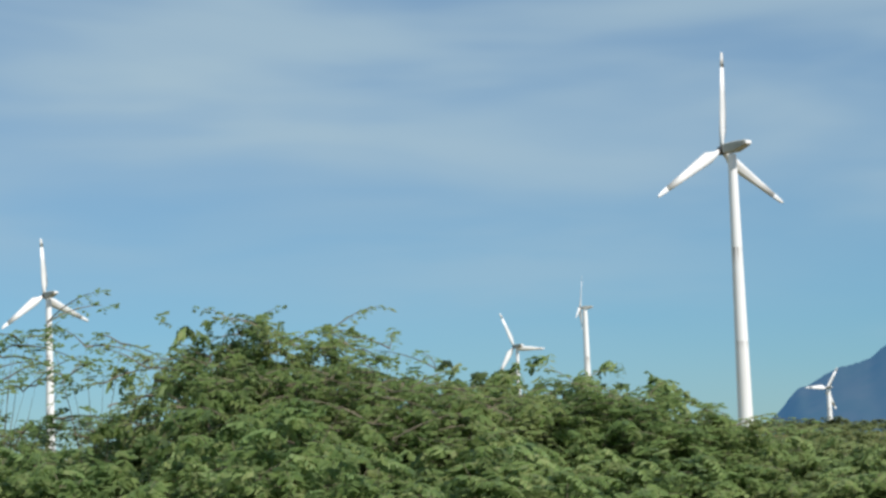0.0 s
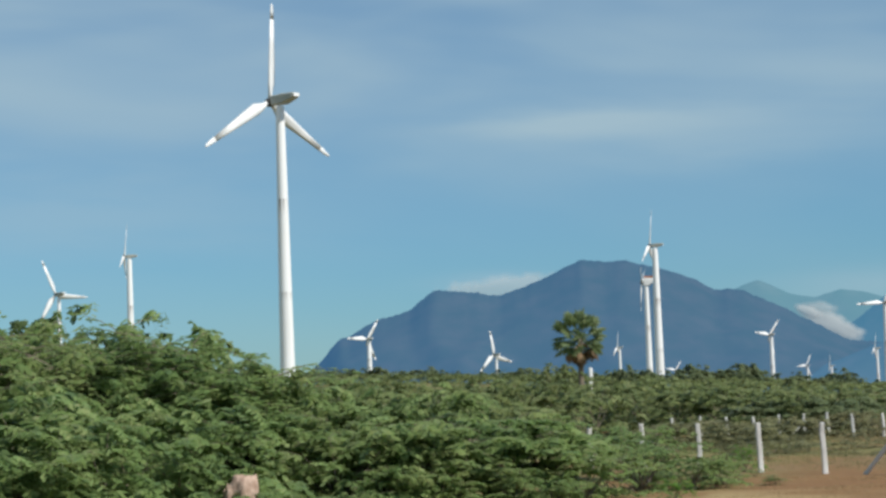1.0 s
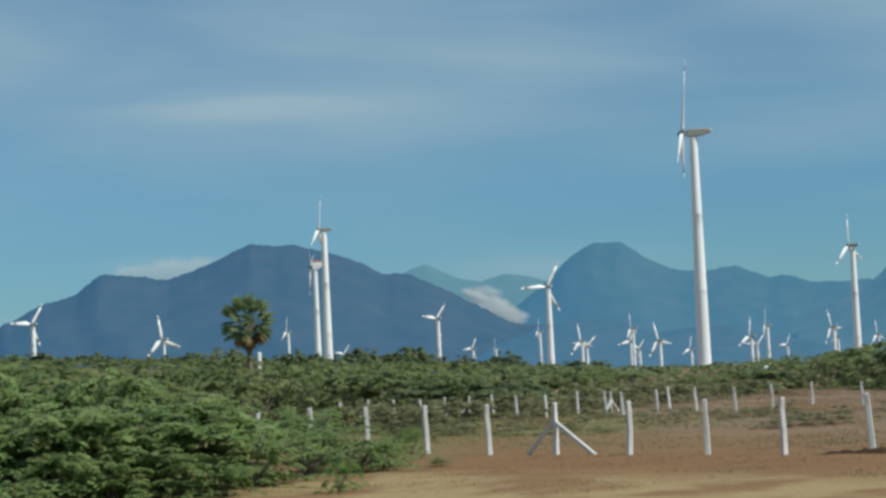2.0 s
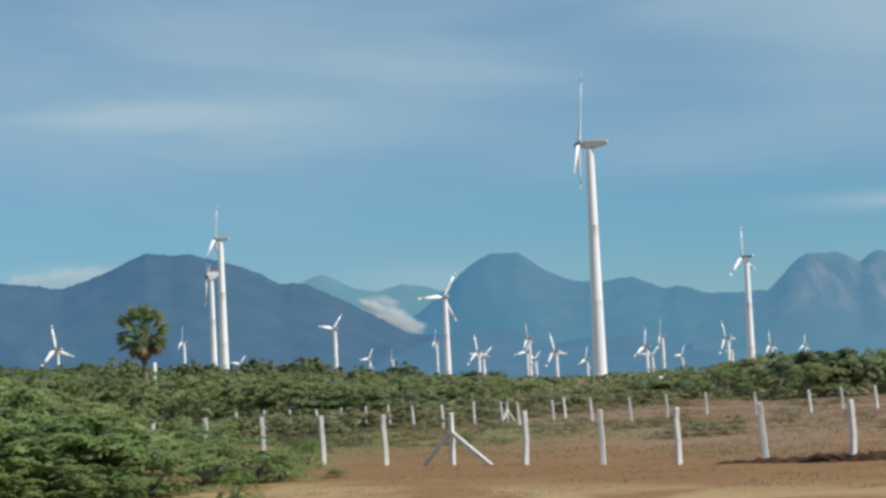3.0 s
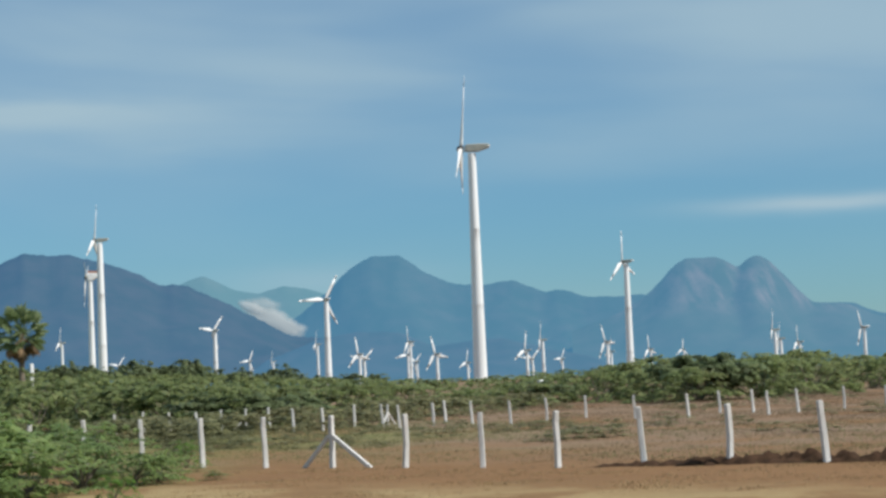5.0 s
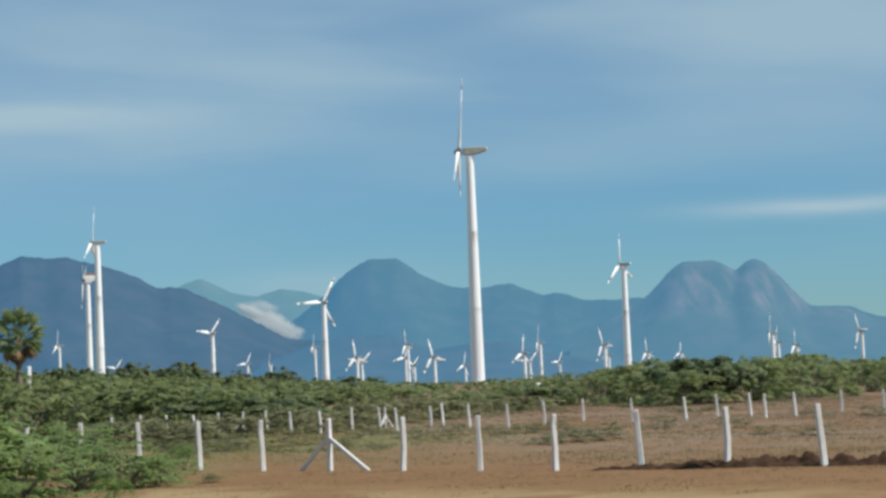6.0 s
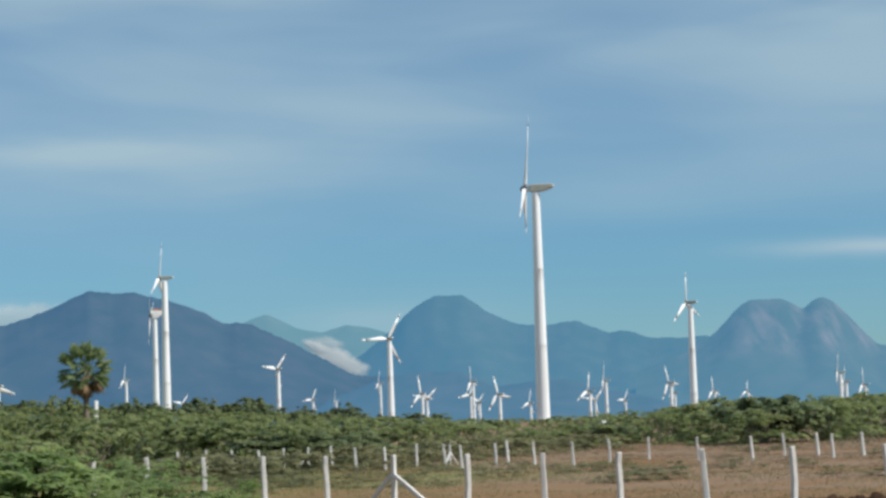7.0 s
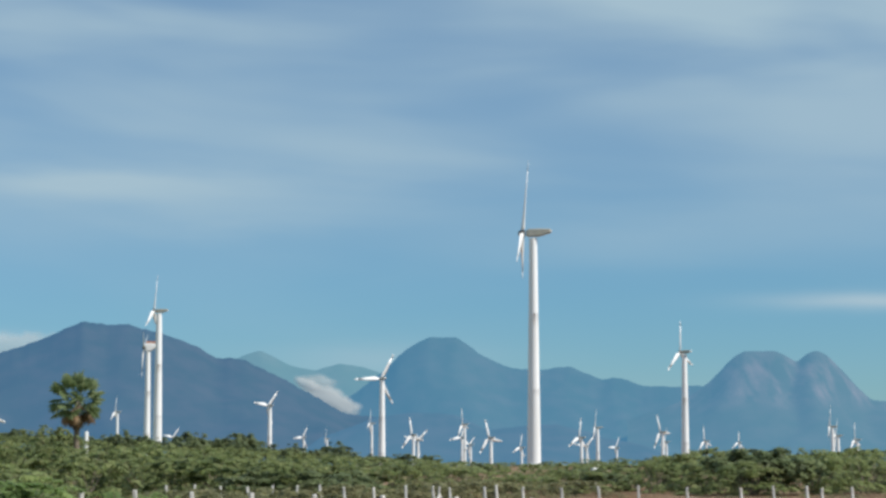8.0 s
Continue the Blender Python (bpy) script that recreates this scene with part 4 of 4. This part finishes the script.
def braced_post(x, y, along, s=1.0):
    thing = tagged(new("braced_post"), "concrete corner post with two slanting struts", "fence post", "posts of the field fence")
    thing.matrix_basis = pose(x, y, ground_z(x, y), 0, 0, along) @ Matrix.Scale(s, 4)
    part("post", POSTS[1], thing)
    for foot in (-1.02, 1.42):
        # from the ground up to the post, two thirds of the way to its top
        reach, rise = abs(foot) - 0.05, 0.95
        m4 = Matrix.Translation((foot, -0.03, -0.06)) @ Matrix.Rotation(-math.copysign(math.atan2(reach, rise), foot), 4, "Y")
        part("strut", strut_mesh(math.hypot(reach, rise)), thing, m4)


def build_fences():
    x0, y0, dx, dy = 2.66, 59.5, 1.715, -1.865
    uneven = {3: 0.10, 4: 0.14, 5: 0.03, 6: 0.08}
    for i in range(-3, 10):
        x, y = x0 + dx * i + uneven.get(i, 0) * 0.9, y0 + dy * i
        if i == 2:
            braced_post(x, y, -44)
        else:
            post(x, y, 20 + i)
    far = (0.16, 0.96, 1.70, 2.46, 3.15, 4.50, 5.18, 6.01, 6.90, 7.72, 8.19, 9.16, 9.5, 10.26, 11.36, 12.40, 13.5, 14.9, 16.4, 17.3, 18.22, 18.64, 19.47, 20.75, 21.9)
    for i, a in enumerate(far):
        post(*spot(a, 95 + 3 * math.sin(i * 1.7)), 60 + i, 1.3, 0.75, "posts of the far fence")
    braced_post(*spot(3.82, 96), 10, 0.75)
    braced_post(*spot(7.85, 98), 60, 0.72)


build_fences()


# ---- earth, stones and grass ----
def soil_bank():
    verts, faces, n, k = [], [], 220, 11
    for i in range(n + 1):
        t = i / n
        x, y = 8.6 + 13.4 * t, 51.8 - 11.4 * t
        rise = 0.26 * smooth(t, 0.1, 0.5) * (1 - smooth(t, 0.93, 1.0))
        for j in range(k + 1):
            s = -1 + 2 * j / k
            px, py = x + 0.65 * s * 0.70, y + 0.65 * s * 0.72
            z = ground_z(px, py) - 0.06 + (rise * (1 - s * s)) * (0.8 + 0.9 * noise.fractal(Vector((px * 3.1, py * 3.1, 5)), 1, 2, 4))
            verts.append((px, py, z))
    for i in range(n):
        for j in range(k):
            a = i * (k + 1) + j
            faces.append((a, a + k + 1, a + k + 2, a + 1))
    m = Mat("dark_bank_soil", 0.95)
    nz = m.noise(4, 5)
    m.colour(m.ramp(nz, (0.3, (0.03, 0.018, 0.011)), (0.7, (0.075, 0.042, 0.026)))).bump(nz, 0.8, 0.05)
    tagged(new("soil_bank", raw_mesh("soil_bank", verts, faces, [m.mat], True)), "low dark soil bank along the fence", "soil bank", kind="structure")


soil_bank()


def mound():
    bm = bmesh.new()
    bmesh.ops.create_icosphere(bm, subdivisions=4, radius=1)
    for v in bm.verts:
        d = 1 + 0.38 * noise.fractal(v.co * 2.2 + Vector((4, 1, 7)), 1, 2, 4)
        v.co = Vector((v.co.x * 0.36 * d, v.co.y * 0.32 * d, max(-0.1, min(1.2, v.co.z * 1.3 * d) + 0.05 * noise.noise(v.co * 9))))
    ob = new("earth_mound", bm_mesh("earth_mound", bm, EARTH, True))
    x, y = spot(-12.15, 37.0)
    ob.matrix_basis = pose(x, y, ground_z(x, y), 0, 0, 30)
    tagged(ob, "pinkish pitted earth mound among the thorn bushes", "earth mound")


mound()


def far_pillar(az, el1, dist, wide, label):
    x, y = spot(az, dist)
    z = EYE[2] + dist * math.tan(radians(el1))
    g = ground_z(x, y)
    bm = bmesh.new()
    box(bm, -wide / 2, wide / 2, -wide / 2, wide / 2, -0.2, z - g, 0.06)
    ob = new("masonry_pillar", bm_mesh("masonry_pillar", bm, WHITE))
    ob.matrix_basis = pose(x, y, g, 0, 0, 20)
    tagged(ob, label, "pillar")


far_pillar(-2.1, 0.66, 230, 0.40, "whitewashed square pillar beside the palm")
far_pillar(12.25, -0.35, 150, 0.42, "small white pillar standing in the scrub")


def grass(name, label, mat, count, seed, a0, a1, d0, d1, tall, keep):
    rng = random.Random(seed)
    verts, faces = [], []
    while len(faces) < count * 5:
        a, d = rng.uniform(a0, a1), math.sqrt(rng.uniform(d0 * d0, d1 * d1))
        x, y = spot(a, d)
        if not keep(x, y, rng):
            continue
        z = ground_z(x, y)
        for k in range(5):
            px, py = x + rng.gauss(0, 0.09), y + rng.gauss(0, 0.09)
            t, w, g = rng.uniform(0, 6.28), rng.uniform(0.004, 0.012), tall * rng.uniform(0.4, 1.2)
            lx, ly = rng.gauss(0, 0.3) * g, rng.gauss(0, 0.3) * g
            o = len(verts)
            verts += [(px - w * math.cos(t), py - w * math.sin(t), z - 0.02), (px + w * math.cos(t), py + w * math.sin(t), z - 0.02), (px + lx, py + ly, z + g)]
            faces.append((o, o + 1, o + 2))
    tagged(new(name, raw_mesh(name, verts, faces, [mat])), label, "grass", kind="stuff")


def field(x, y):
    return 0.74 * x + 0.68 * y + 5 * noise.noise(Vector((x * 0.2, y * 0.2, 1)))


grass("field_grass", "patchy dry and green grass beyond the fence", GRASS, 42000, 2, -2, 25, 46, 150, 0.08,
      lambda x, y, r: field(x, y) + r.gauss(0, 2.0) > 45 and noise.fractal(Vector((x * 0.12, y * 0.12, 8)), 1.0, 2.0, 3) + 0.3 > r.uniform(-0.3, 0.6))
grass("verge_grass", "sparse straw tufts on the bare verge", STRAW, 3500, 1, -3, 24, 38, 56, 0.05,
      lambda x, y, r: noise.fractal(Vector((x * 0.4, y * 0.4, 4)), 1.0, 2.0, 3) > r.uniform(-0.1, 0.9))
plant_near()
plant_far()
